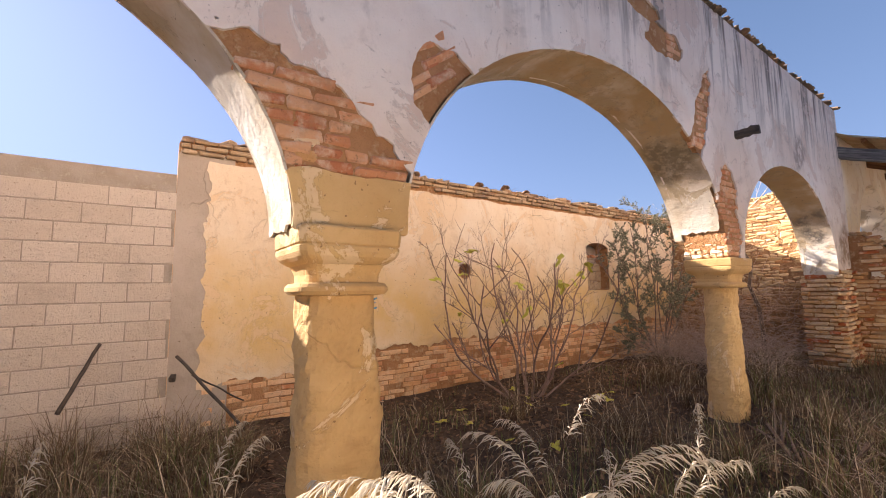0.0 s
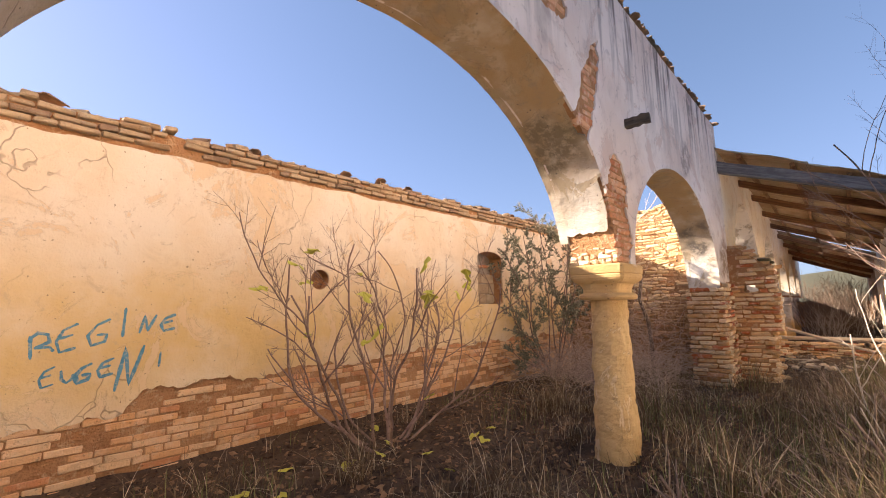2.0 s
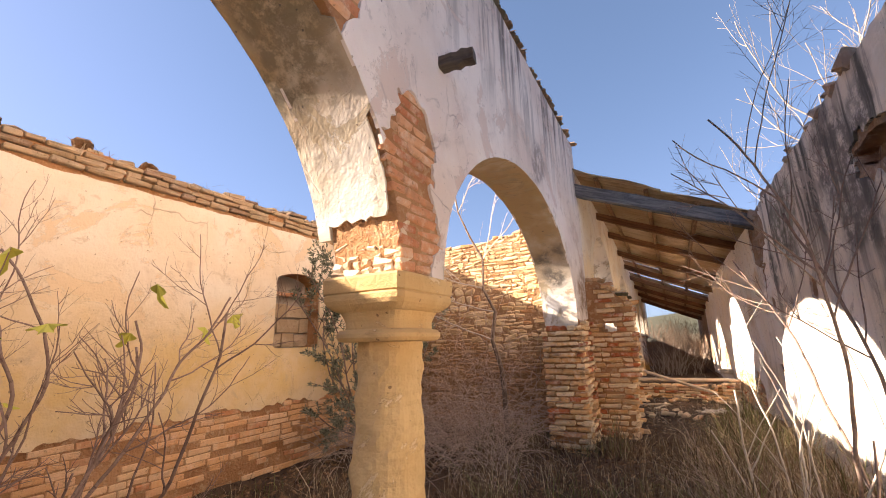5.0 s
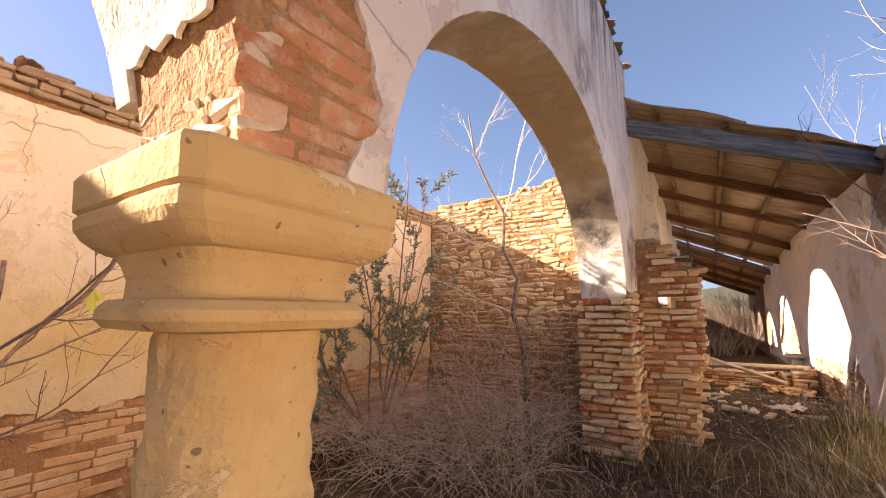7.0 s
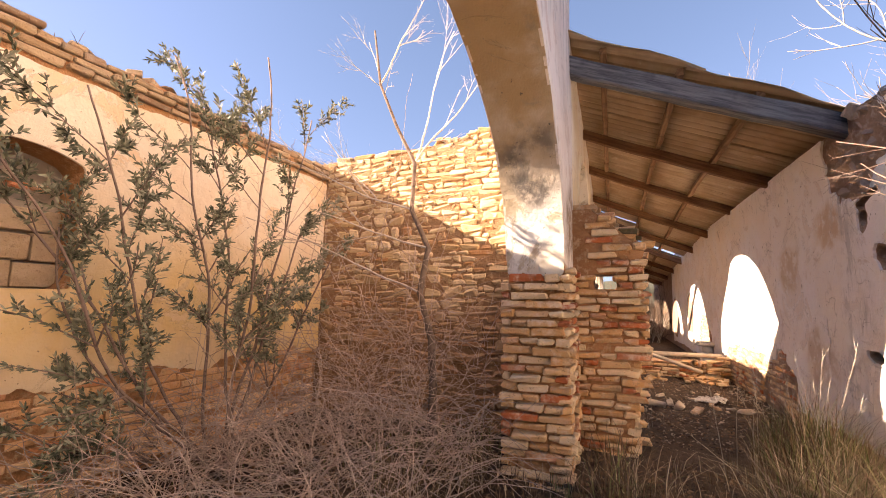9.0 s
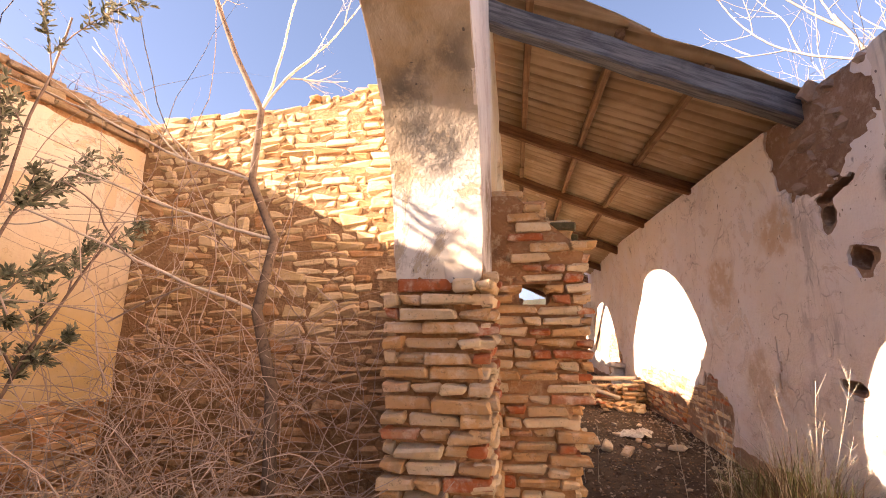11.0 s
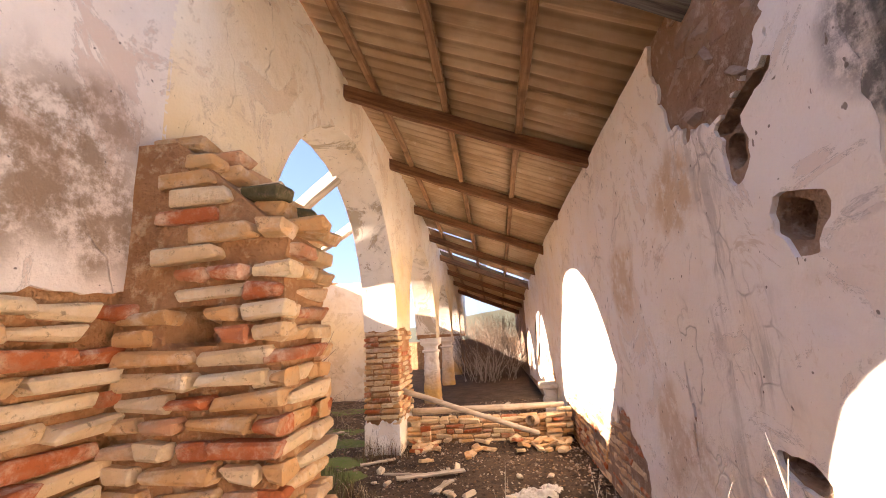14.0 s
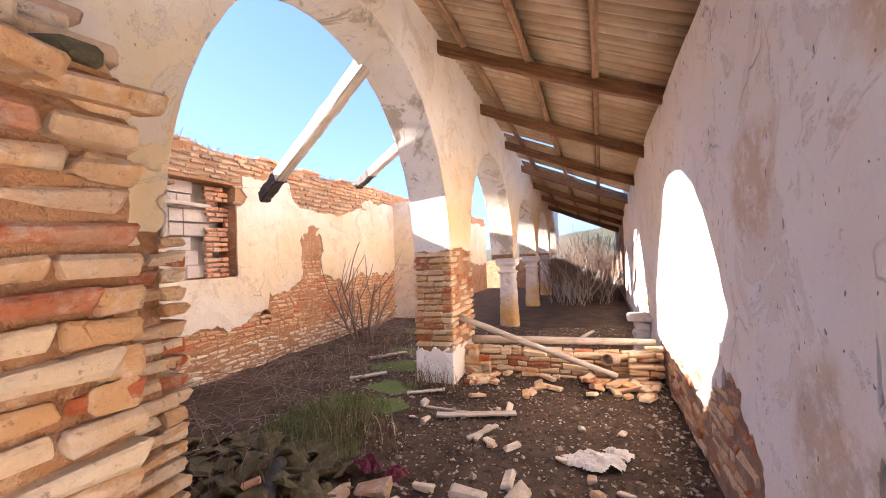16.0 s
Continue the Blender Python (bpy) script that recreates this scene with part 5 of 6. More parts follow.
# olive against the rear wall
def olive(base, seed):
    rnd = random.Random(seed)
    ob = empty("olive_shrub", base, "wild olive shrub with grey-green leaves against the wall", "shrub")
    lines, tips = [], []
    for way, l in (((-0.1, -0.9, 1.1), 3.0), ((-0.05, -1.2, 0.85), 3.0), ((0.0, -0.3, 1.1), 3.0), ((0.12, 0.25, 1.0), 2.3), ((-0.05, -1.4, 0.45), 2.4), ((0.05, -1.1, 0.3), 1.7), ((-0.05, -1.2, 1.25), 3.5), ((0.2, 0.4, 0.8), 2.2), ((0.1, -0.6, 1.2), 3.3), ((0.2, 0.0, 1.2), 3.3), ((0.32, -0.15, 1.15), 3.4)):
        grow(lines, tips, rnd, base + Vector((rnd.uniform(-0.1, 0.1), rnd.uniform(-0.12, 0.12), 0)), way, l, 0.014, 2, 0.02, (0.5, 1.2), (8, 11), 0.4, 0.11, (0.12, 0.27))
    lines = [cut(l, B + 0.03, -2.4, 5.0, 11.25) for l in lines]
    tubes("stem", lines, M_TWIG, ob, "", 4)
    verts, faces = [], []
    for line in lines:
        if len(line) < 4 or line[0][1] > 0.0105 or line[-1][0].z > 4.3:
            continue
        for i in range(max(1, len(line) // 3), len(line)):
            p, back = line[i][0], line[i - 1][0]
            if (p - base).length < 0.9:
                continue
            for _ in range(5):
                d = (p - back).normalized() * 0.9 + Vector((rnd.uniform(-0.9, 0.9), rnd.uniform(-0.9, 0.9), rnd.uniform(-0.9, 0.7)))
                d.normalize()
                s = d.orthogonal().normalized()
                s.rotate(Matrix.Rotation(rnd.uniform(0, 6.28), 3, d))
                up = d.cross(s)
                l, w = rnd.uniform(0.035, 0.06), rnd.uniform(0.005, 0.008)
                q = p + (back - p) * rnd.random()
                o = len(verts)
                verts += [q, q + d * l * 0.3 + s * w, q + d * l * 0.7 + s * w * 0.9 + up * 0.003, q + d * l + up * 0.006, q + d * l * 0.7 - s * w * 0.9 + up * 0.003, q + d * l * 0.3 - s * w]
                faces.append((o, o + 1, o + 2, o + 3, o + 4, o + 5))
    tagged(mesh("foliage", verts, faces, M_OLIVE, ob, "narrow grey-green leaves"), kind="stuff")


olive(Vector((-3.95, 9.5, 0)), 90)

# litter and crumbs
def flakes(name, n, box4, size, material, label, seed, keep=None, thick=0.3):
    rnd = random.Random(seed)
    verts, faces = [], []
    for _ in range(n):
        x, y = rnd.uniform(box4[0], box4[1]), rnd.uniform(box4[2], box4[3])
        if keep and not keep(x, y):
            continue
        s = size * rnd.uniform(0.4, 1.5) ** 1.5
        m = Matrix.Translation((x, y, ground_z(x, y) + s * thick * 0.4)) @ pose(0, 0, 0, rnd.uniform(-35, 35), rnd.uniform(-35, 35), rnd.uniform(0, 360))
        o = len(verts)
        k = rnd.uniform(0.4, 0.9)
        for dx, dy in ((-1, -k), (1, -k * 0.7), (0.8, k), (-0.7, k * 0.8)):
            verts.append(m @ Vector((dx * s * rnd.uniform(0.7, 1.1), dy * s * rnd.uniform(0.7, 1.1), 0)))
        verts.append(m @ Vector((0, 0, s * thick)))
        faces += [(o, o + 1, o + 4), (o + 1, o + 2, o + 4), (o + 2, o + 3, o + 4), (o + 3, o, o + 4)]
    return tagged(mesh(name, verts, faces, material), label, "debris", kind="stuff")


flakes("leaf_litter", 16000, (B + 0.05, R, 0.0, 11.2), 0.026, M_LITTER, "brown dead leaves on the soil", 101)
flakes("leaf_litter", 9000, (-2.6, R, 11.8, 20), 0.014, M_LITTER, "dark crumbs and dead leaves on the floor", 102)
flakes("rubble_crumbs", 6000, (-2.8, R - 0.02, 11.8, 20), 0.011, M_CHIPS, "pale crumbs of plaster and brick", 103, None, 0.6)
flakes("rubble_crumbs", 500, (-2.8, R - 0.05, 12.0, 19), 0.024, M_CHIPS, "pale chips of plaster and brick", 104, None, 0.6)
flakes("wall_foot_crumbs", 700, (R - 0.25, R - 0.01, 8.0, 19), 0.016, M_CHIPS, "pale crumbs fallen from the gallery wall", 105, None, 0.6)

# yellow leaves fallen round the fig
rnd = random.Random(133)
for i in range(16):
    x, y = rnd.uniform(-4.2, -1.9), rnd.uniform(2.6, 6.6)
    ob = new("fallen_leaf", FIG_LEAF)
    ob.matrix_basis = Matrix.Translation((x, y, ground_z(x, y) + 0.035)) @ pose(0, 0, 0, rnd.uniform(-25, 25), rnd.uniform(-25, 25), rnd.uniform(0, 360)) @ Matrix.Scale(rnd.uniform(0.7, 1.2), 4)
    tagged(ob, "yellow fallen fig leaf on the litter", "leaf", "fallen fig leaves")

# straw lying across the gallery floor and yellow-brown brush by the wall
rnd = random.Random(130)
lines = []
for k in range(900):
    x, y = rnd.uniform(0.0, 1.15), rnd.uniform(3.5, 10.0)
    p = Vector((x, y, ground_z(x, y)))
    d = Vector((rnd.uniform(-0.8, 0.8), rnd.uniform(-0.8, 0.8), rnd.uniform(0.3, 1.3))).normalized()
    line = [(p.copy(), 0.003)]
    for i in range(rnd.randint(4, 8)):
        d = (d + Vector((rnd.uniform(-0.3, 0.3), rnd.uniform(-0.3, 0.3), rnd.uniform(-0.3, 0.08)))).normalized()
        p = p + d * 0.075
        if p.x > R - 0.04 or p.z < 0.01:
            break
        line.append((p.copy(), 0.003 - 0.0002 * i))
    lines.append(line)
tagged(tubes("dry_straw", lines, M_VINE, None, "", 3), "golden brown straw and twigs by the gallery wall", "brush", kind="stuff")

# dead stalks lying along the foot of the rear wall in the far room
rnd = random.Random(131)
lines = []
for k in range(520):
    y = rnd.uniform(12.6, 19.5)
    x = rnd.uniform(B + 0.15, -2.2 - 0.12 * abs(y - 14))
    p = Vector((x, y, ground_z(x, y) + rnd.uniform(0.0, 0.12)))
    d = Vector((rnd.uniform(-0.6, 1), rnd.uniform(-1, 1), rnd.uniform(0.0, 0.5))).normalized()
    line = [(p.copy(), 0.004)]
    for i in range(rnd.randint(5, 12)):
        d = (d + Vector((rnd.uniform(-0.2, 0.2), rnd.uniform(-0.2, 0.2), rnd.uniform(-0.22, 0.08)))).normalized()
        p = p + d * 0.08
        if p.z < 0.0 or p.x < B + 0.06 or p.x > -1.8:
            break
        line.append((p.copy(), 0.004 - 0.0002 * i))
    lines.append(line)
tagged(tubes("dead_stalks", lines, M_TWIG, None, "", 3), "dead pale stalks lying along the wall foot", "brush", kind="stuff")


# ---- rubble and loose things in the gallery ----
rnd = random.Random(200)


def loose(kiln, x, y, z, label, category, scale=1.0, turn=None, tip=None, group="loose bricks", name=None):
    me = rnd.choice(kiln.shapes[rnd.randint(0, 1)]) if not isinstance(kiln, list) else rnd.choice(kiln)
    ob = new(name or "loose_" + category, me)
    ob.matrix_basis = Matrix.Translation((x, y, z)) @ pose(0, 0, 0, rnd.uniform(-20, 20) if tip is None else tip, rnd.uniform(-15, 15), rnd.uniform(0, 360) if turn is None else turn) @ Matrix.Scale(scale, 4)
    return tagged(ob, label, category, group)


# low wall across the gallery
low = empty("low_wall", (0, 16.55, 0), "low broken brick wall across the gallery", "wall", kind="structure")
bm = bmesh.new()
box(bm, F + 0.05, R - 0.05, 16.42, 16.72, -0.1, 0.27)
part("mortar_core", bm, M_MORTAR, low)
p = lay(K_PIER, F + 0.03, R - 0.02, -0.03, 0.34, 0.07, lambda x, z: 0.31 + 0.06 * rag(x, 2.0) - z, on_y(16.42, 0.12), 201, 0.03, 0.012, 0.4, 0.06, 2.0)
p += lay(K_PIER, F + 0.03, R - 0.02, 0.26, 0.33, 0.07, always, on_y(16.58, 0.12), 202, 0.0, 0.015, 0.4, 0.15, 3.0)
p += lay(K_PIER, F + 0.0, F + 0.35, -0.03, 0.55, 0.07, lambda x, z: 0.5 - (x - F) * 0.9 - z, on_y(16.30, 0.12), 203, 0.03, 0.012, 0.4, 0.06, 3.0)
p += lay(K_PIER, R - 0.4, R - 0.02, -0.03, 0.5, 0.07, lambda x, z: 0.3 + (x - R + 0.4) * 0.6 - z, on_y(16.32, 0.12), 204, 0.03, 0.012, 0.4, 0.06, 3.0)
set_pieces(p, K_PIER, low, 300)

for i in range(46):
    x, y = rnd.uniform(F + 0.1, R - 0.15), 16.25 - abs(rnd.gauss(0, 0.28))
    loose(K_PIER, x, y, ground_z(x, y) + 0.03 + max(0, 0.12 - 0.4 * (16.25 - y)) * rnd.random(), "pale broken brick lying in front of the low wall", "brick", rnd.uniform(0.6, 1.0))
for i in range(26):
    x, y = rnd.uniform(-1.3, 0.9), rnd.uniform(12.4, 15.6)
    loose(K_CREAM, x, y, ground_z(x, y) + 0.02, "pale lump of broken masonry on the floor", "rubble", rnd.uniform(0.4, 0.9), group="loose rubble")
for x, y, s in ((0.02, 13.62, 0.9), (-0.28, 13.5, 0.8), (0.2, 13.45, 0.8), (-0.9, 13.35, 0.9), (-1.1, 13.2, 0.8), (-0.75, 13.15, 1.0), (-0.55, 13.2, 0.8), (-0.95, 13.0, 1.1)):
    loose(K_CREAM, x, y, ground_z(x, y) + 0.025, "cream lump of plastered rubble on the floor", "rubble", s * 1.3, group="loose rubble")

# heap of mossy tiles beside the third pier
MOSS_TILES = []
for me in TILES:
    q = me.copy()
    q.materials.clear()
    q.materials.append(M_MOSS)
    MOSS_TILES.append(q)
MOSS_SLABS = []
for k in range(6):
    q = chipped(0.17, 0.12, 0.03, 300 + k, 0.012, 0.2)
    q.materials.append(M_MOSS)
    MOSS_SLABS.append(q)
for i in range(150):
    a, r = rnd.uniform(0, 6.283), math.sqrt(rnd.random())
    x, y = -2.0 + 1.05 * r * math.cos(a), 13.1 + 0.75 * r * math.sin(a)
    if x > -0.95 or not clear(x, y):
        continue
    z = ground_z(x, y) + 0.02 + rnd.uniform(0, 0.16) * (1 - r)
    loose(MOSS_SLABS if rnd.random() < 0.7 else MOSS_TILES, x, y, z, "mossy broken roof tile on the heap", "tile", rnd.uniform(0.7, 1.2), tip=rnd.uniform(-40, 40), group="heap of mossy tiles", name="roof_tile")
loose(K_RED, -1.62, 13.02, 0.16, "red brick lying on mossy tiles", "brick", 0.8, 40, 20)

# timbers
def log(name, a, b, r, label, seed, mat=None):
    rnd2 = random.Random(seed)
    a, b = Vector(a), Vector(b)
    line = []
    for i in range(15):
        f = i / 14
        line.append((a.lerp(b, f) + Vector((0, 0.012 * wob(f * 3, seed), 0.012 * wob(f * 3, seed + 4))), r * (1 - 0.22 * f + 0.06 * wob(f * 6, seed, 2))))
    line = [(line[0][0], 0.001)] + line
    ob = tubes(name, [line], mat or M_PLANK, None, "", 10)
    return tagged(ob, label, "log")


log("leaning_pole", (F - 0.02, 16.1, 0.80), (0.72, 15.95, 0.19), 0.042, "long bleached pole leaning from the pier to the rubble", 1)
log("lying_pole", (F + 0.02, 16.62, 0.41), (R - 0.06, 16.75, 0.42), 0.055, "thick bleached pole lying on the low wall", 2)
log("charred_log", (-1.7, 13.35, 0.12), (-1.28, 12.7, 0.05), 0.06, "charred log on the mossy tiles", 3, M_DARKWOOD)
for a, b, w, label in (((-1.0, 14.75, 0.03), (-0.25, 15.0, 0.03), 0.09, "grey plank on the rubble floor"), ((-0.55, 14.35, 0.02), (-0.35, 14.62, 0.05), 0.05, "split white board end on the floor"), ((-0.48, 14.35, 0.02), (-0.43, 14.65, 0.03), 0.04, "split white board end on the floor"),
                       ((-1.6, 15.3, 0.02), (-1.2, 15.5, 0.03), 0.06, "pale board lying in the moss"), ((0.15, 18.6, 0.02), (0.4, 19.5, 0.04), 0.08, "pale board on the far floor"), ((-2.6, 15.6, 0.03), (-2.2, 15.9, 0.05), 0.08, "pale board among dry stems"),
                       ((-1.2, 14.95, 0.02), (-0.6, 14.9, 0.02), 0.025, "thin stick on the rubble floor"), ((-2.9, 16.6, 0.04), (-2.5, 17.1, 0.04), 0.1, "pale board among dry stems")):
    tagged(beam("board", a, b, w, 0.022, M_PLANK, int(a[1] * 31), None, "", 0, 0.004), label, "board")
for a, b, burnt, label in (((-4.02, 15.62, 2.58), (F - T + 0.06, 14.70, 3.71), True, "fallen grey rafter with a charred end"), ((-4.35, 18.7, 3.26), (F - T + 0.06, 17.08, 4.06), True, "fallen grey rafter resting on the rear wall")):
    a, b = Vector(a), Vector(b)
    ob = empty("fallen_rafter", a, label, "rafter")
    c = a.lerp(b, 0.2)
    beam("timber", c, b, 0.14, 0.18, M_PLANK, 5, ob)
    beam("charred_end", a, c + (b - a) * 0.01, 0.145, 0.185, M_DARKWOOD, 6, ob, "charred black end", 0, 0.014)

# cloth, pipe, ledge
def rag_cloth(name, x, y, rx, ry, h, material, label, seed):
    verts, faces = [], []
    n = 26
    for j in range(n + 1):
        for i in range(n + 1):
            u, v = i / n * 2 - 1, j / n * 2 - 1
            e = 1 + 0.3 * wob(u + seed, v, 1, 1.5)
            f = max(0.0, 1 - (u * u + v * v) * 0.8)
            z = h * f * (0.6 + 0.9 * abs(wob(u * 2 + seed, v * 2, 3, 1.4))) + 0.012 * wob(u * 9, v * 9, seed)
            verts.append((x + rx * u * e, y + ry * v * e, ground_z(x, y) + 0.012 + max(0, z)))
    for j in range(n):
        for i in range(n):
            u, v = (i + 0.5) / n * 2 - 1, (j + 0.5) / n * 2 - 1
            if math.hypot(u, v) < 0.85 + 0.25 * wob(u * 2 + seed, v * 2, 2, 1.3):
                a = j * (n + 1) + i
                faces.append((a, a + 1, a + n + 2, a + n + 1))
    ob = mesh(name, verts, faces, material, smooth=True)
    return tagged(ob, label, "cloth")


rag_cloth("white_rag", 0.47, 14.28, 0.24, 0.17, 0.09, M_CLOTH, "crumpled dirty white cloth on the floor", 2)
rag_cloth("white_rag", 0.66, 14.42, 0.13, 0.10, 0.07, M_CLOTH, "crumpled dirty white cloth on the floor", 5)
rag_cloth("maroon_rag", -1.12, 13.62, 0.16, 0.12, 0.10, M_MAROON, "maroon cloth with pale stripes on the rubble", 7)
rag_cloth("maroon_rag", -0.85, 13.58, 0.10, 0.11, 0.09, M_MAROON, "maroon cloth caught between mossy tiles", 9)
bm = bmesh.new()
for r, l in ((0.075, 0.24), (0.062, 0.241)):
    bmesh.ops.create_cone(bm, cap_ends=False, segments=24, radius1=r, radius2=r * 0.96, depth=l)
bmesh.ops.bridge_loops(bm, edges=[e for e in bm.edges if e.is_boundary and e.calc_face_angle(9) == 9 and (e.verts[0].co.z > 0)])
bmesh.ops.transform(bm, matrix=Matrix.Translation((0.66, 16.25, 0.30)) @ pose(0, 0, 0, 80, 0, -20), verts=bm.verts)
tagged(part("clay_pipe", bm, M_PIPE, smooth=True), "short clay pipe lying on the rubble", "pipe")
ledge = empty("ledge", (R - 0.12, 17.9, 0), "broken plastered ledge on the gallery wall", "ledge")
ob = new("slab", chipped(0.34, 0.5, 0.07, 400, 0.02, 0.25))
ob.data.materials.append(M_CLOTH)
ob.parent = ledge
ob.matrix_parent_inverse = world_of(ledge).inverted()
ob.matrix_basis = Matrix.Translation((R - 0.15, 17.9, 0.56))
for i in range(4):
    ob = new("support", chipped(0.24, 0.34, 0.14, 410 + i, 0.02, 0.2))
    ob.data.materials.append(M_RIGHT)
    ob.parent = ledge
    ob.matrix_parent_inverse = world_of(ledge).inverted()
    ob.matrix_basis = Matrix.Translation((R - 0.11, 17.95, 0.04 + 0.14 * i))

# moss on the floor of the far room
def moss(x, y, r, seed):
    n, verts, faces = 22, [], []
    for k in range(3):
        for i in range(n):
            t = 2 * math.pi * i / n
            q = r * (1 - k / 3) * (1 + 0.4 * wob(math.cos(t) * 1.5 + seed, math.sin(t) * 1.5, 1))
            px, py = x + q * math.cos(t), y + 0.7 * q * math.sin(t)
            verts.append((px, py, ground_z(px, py) + 0.004 + 0.008 * k))
    verts.append((x, y, ground_z(x, y) + 0.03))
    for k in range(2):
        for i in range(n):
            a, b = k * n + i, k * n + (i + 1) % n
            faces.append((a, b, b + n, a + n))
    faces += [(2 * n + i, 2 * n + (i + 1) % n, 3 * n) for i in range(n)]
    tagged(mesh("moss_patch", verts, faces, M_MOSSBED, smooth=True), "bright green moss on the damp floor", "moss", kind="stuff")


for i, (x, y, r) in enumerate(((-1.9, 15.5, 0.35), (-2.3, 16.4, 0.45), (-1.7, 14.9, 0.3), (-2.6, 17.4, 0.4), (-3.1, 19.2, 0.5), (-1.6, 13.9, 0.25))):
    moss(x, y, r, i * 3.1)

# beyond the end of the gallery
def scrub(name, x0, x1, y0, y1, h, n, seed, label, mat, stemmat):
    rnd2 = random.Random(seed)
    lines = []
    for k in range(n):
        p = Vector((rnd2.uniform(x0, x1), rnd2.uniform(y0, y1), -0.15))
        grow(lines, [], rnd2, p, (rnd2.uniform(-0.4, 0.4), rnd2.uniform(-0.4, 0.4), 1), h * rnd2.uniform(0.4, 0.8), 0.012, 1, 0.02, (0.4, 0.9), (5, 8), 0.4, 0.1, (0.3, 0.5))
    ob = tubes(name, lines, stemmat, None, "", 3)
    tagged(ob, label, "scrub", kind="stuff")


scrub("far_thicket", -1.0, 1.1, 24.5, 28.5, 3.2, 260, 301, "dark leafless thicket closing the gallery", M_FAR, M_TRUNK)
scrub("far_thicket", -0.9, 0.9, 23.6, 25.0, 1.7, 40, 302, "pale sunlit stems at the end of the gallery", M_FAR, M_TWIG_PALE)
# invented wall, added to close the view past the thicket
plain_wall("wall_far", B - 0.4, R + 0.4, 30.6, 31.0, 1.3, M_MORTAR, "added end wall closing the view behind the thicket")
def hill(x, y, rx, ry, h, seed):
    verts, faces = [], []
    n, m = 64, 14
    for j in range(m + 1):
        for i in range(n):
            t, q = 2 * math.pi * i / n, 1 - j / m
            px, py = x + rx * q * math.cos(t), y + ry * q * math.sin(t)
            verts.append((px, py, -0.3 + h * (1 - q * q) ** 2 * (1 + 0.35 * wob(px * 0.02, py * 0.02, seed)) + 1.5 * wob(px * 0.15, py * 0.15, seed) * (1 - q)))
    for j in range(m):
        for i in range(n):
            a, b = j * n + i, j * n + (i + 1) % n
            faces.append((a, b, b + n, a + n))
    tagged(mesh("hill", verts, faces, M_FAR, smooth=True), "low dark hill beyond the ruin", "hill", kind="structure")


hill(60, 210, 160, 70, 16, 3.0)

log("leaning_stick", (-4.2, -0.22, 0.45), (-4.44, 0.02, 1.02), 0.02, "dark stick leaning on the block wall", 11, M_DARKWOOD)
log("fallen_branch", (-4.3, 0.65, 0.85), (-3.3, 1.15, 0.3), 0.016, "dark fallen branch in the weeds", 12, M_DARKWOOD)
log("fallen_branch", (-4.1, 0.78, 0.68), (-3.7, 1.2, 0.45), 0.009, "thin dark fallen branch in the weeds", 13, M_DARKWOOD)


# ---- pieces of the walls ----
# third pier: its front, its gallery side and the part past the remnant
p = lay(K_PIER, F - T - 0.03, F + 0.04, -0.1, 1.70, 0.0775, always, on_y(10.43, 0.12), 11, 0.07)
p += lay(K_PIER, 10.39, 11.29, -0.1, 1.78, 0.0775, lambda y, z: 1.70 + 0.3 * (y - 10.6) - z, on_x(F, 0.12), 12, 0.055)
p += lay(K_PIER, 11.68, 12.27, -0.1, 1.78, 0.0775, always, on_x(F, 0.12), 13, 0.02)
p += lay(K_PIER, F - T, F + 0.02, -0.1, 1.74, 0.0775, always, on_y(12.27, 0.12, 1), 14, 0.02)
p += lay(K_PIER, F - T, F + 0.02, -0.1, 1.70, 0.0775, lambda x, z: z - 0.45, on_y(15.84, 0.12), 15, 0.02)
p += lay(K_PIER, 15.82, 16.76, -0.1, 1.75, 0.0775, lambda y, z: min(z - 0.4, 0.8 * rag(y, z, 5) + 0.15), on_x(F, 0.12), 16, 0.015)
set_pieces(p[:], K_PIER, core, 520)

def post_span(left, right):
    """Between two arches at a height: where the masonry over a column begins and ends."""
    def at(z):
        def reach(arch, side):
            a, b, spring, rise = arch
            k = math.sqrt(max(0.0, 1 - (max(0.0, z - spring) / rise) ** 2))
            return (a + b) / 2 + side * (b - a) / 2 * k
        return reach(left, 1) + 0.015, reach(right, -1) - 0.015
    return at


# bare brick on the face above the two columns, laid back against the arch
p = lay(K_RED, 0.7, 2.3, 2.03, 2.62, 0.072, lambda y, z: arcade_bare(y, z) + 0.01 if y < 1.9 and arcade_bare(y, z) > -0.02 else -1, on_x(F - 0.012, 0.06), 21, 0.006, 0.014, 0.2, 0.03, 1.2, span=post_span(ARCHES[0], ARCHES[1]))
p += lay(K_RED, 1.62, 2.25, 2.4, 3.1, 0.066, lambda y, z: arcade_bare(y, z) + 0.01 if y > 1.72 and arcade_inside(y, z) > 0.07 else -1,
         lambda u, z, out: Matrix.Translation((F - 0.042 + out, u, z)) @ pose(0, 0, 0, 35) @ pose(0, 0, 0, 0, 0, 90), 22, 0.006, 0.012, 0.2)
p += lay(K_RED, 5.78, 6.34, 1.84, 3.1, 0.07, lambda y, z: min(arcade_bare(y, z), arcade_inside(y, z) - 0.05), on_x(F - 0.012, 0.06), 23, 0.004, 0.01, 0.25, 0.02, 0.8, span=post_span(ARCHES[1], ARCHES[2]))
p += lay(K_RED, 4.8, 5.8, 2.6, 4.3, 0.07, lambda y, z: min(arcade_bare(y, z), arcade_inside(y, z) - 0.05), on_x(F - 0.012, 0.06), 24, 0.002, 0.01, 0.25)
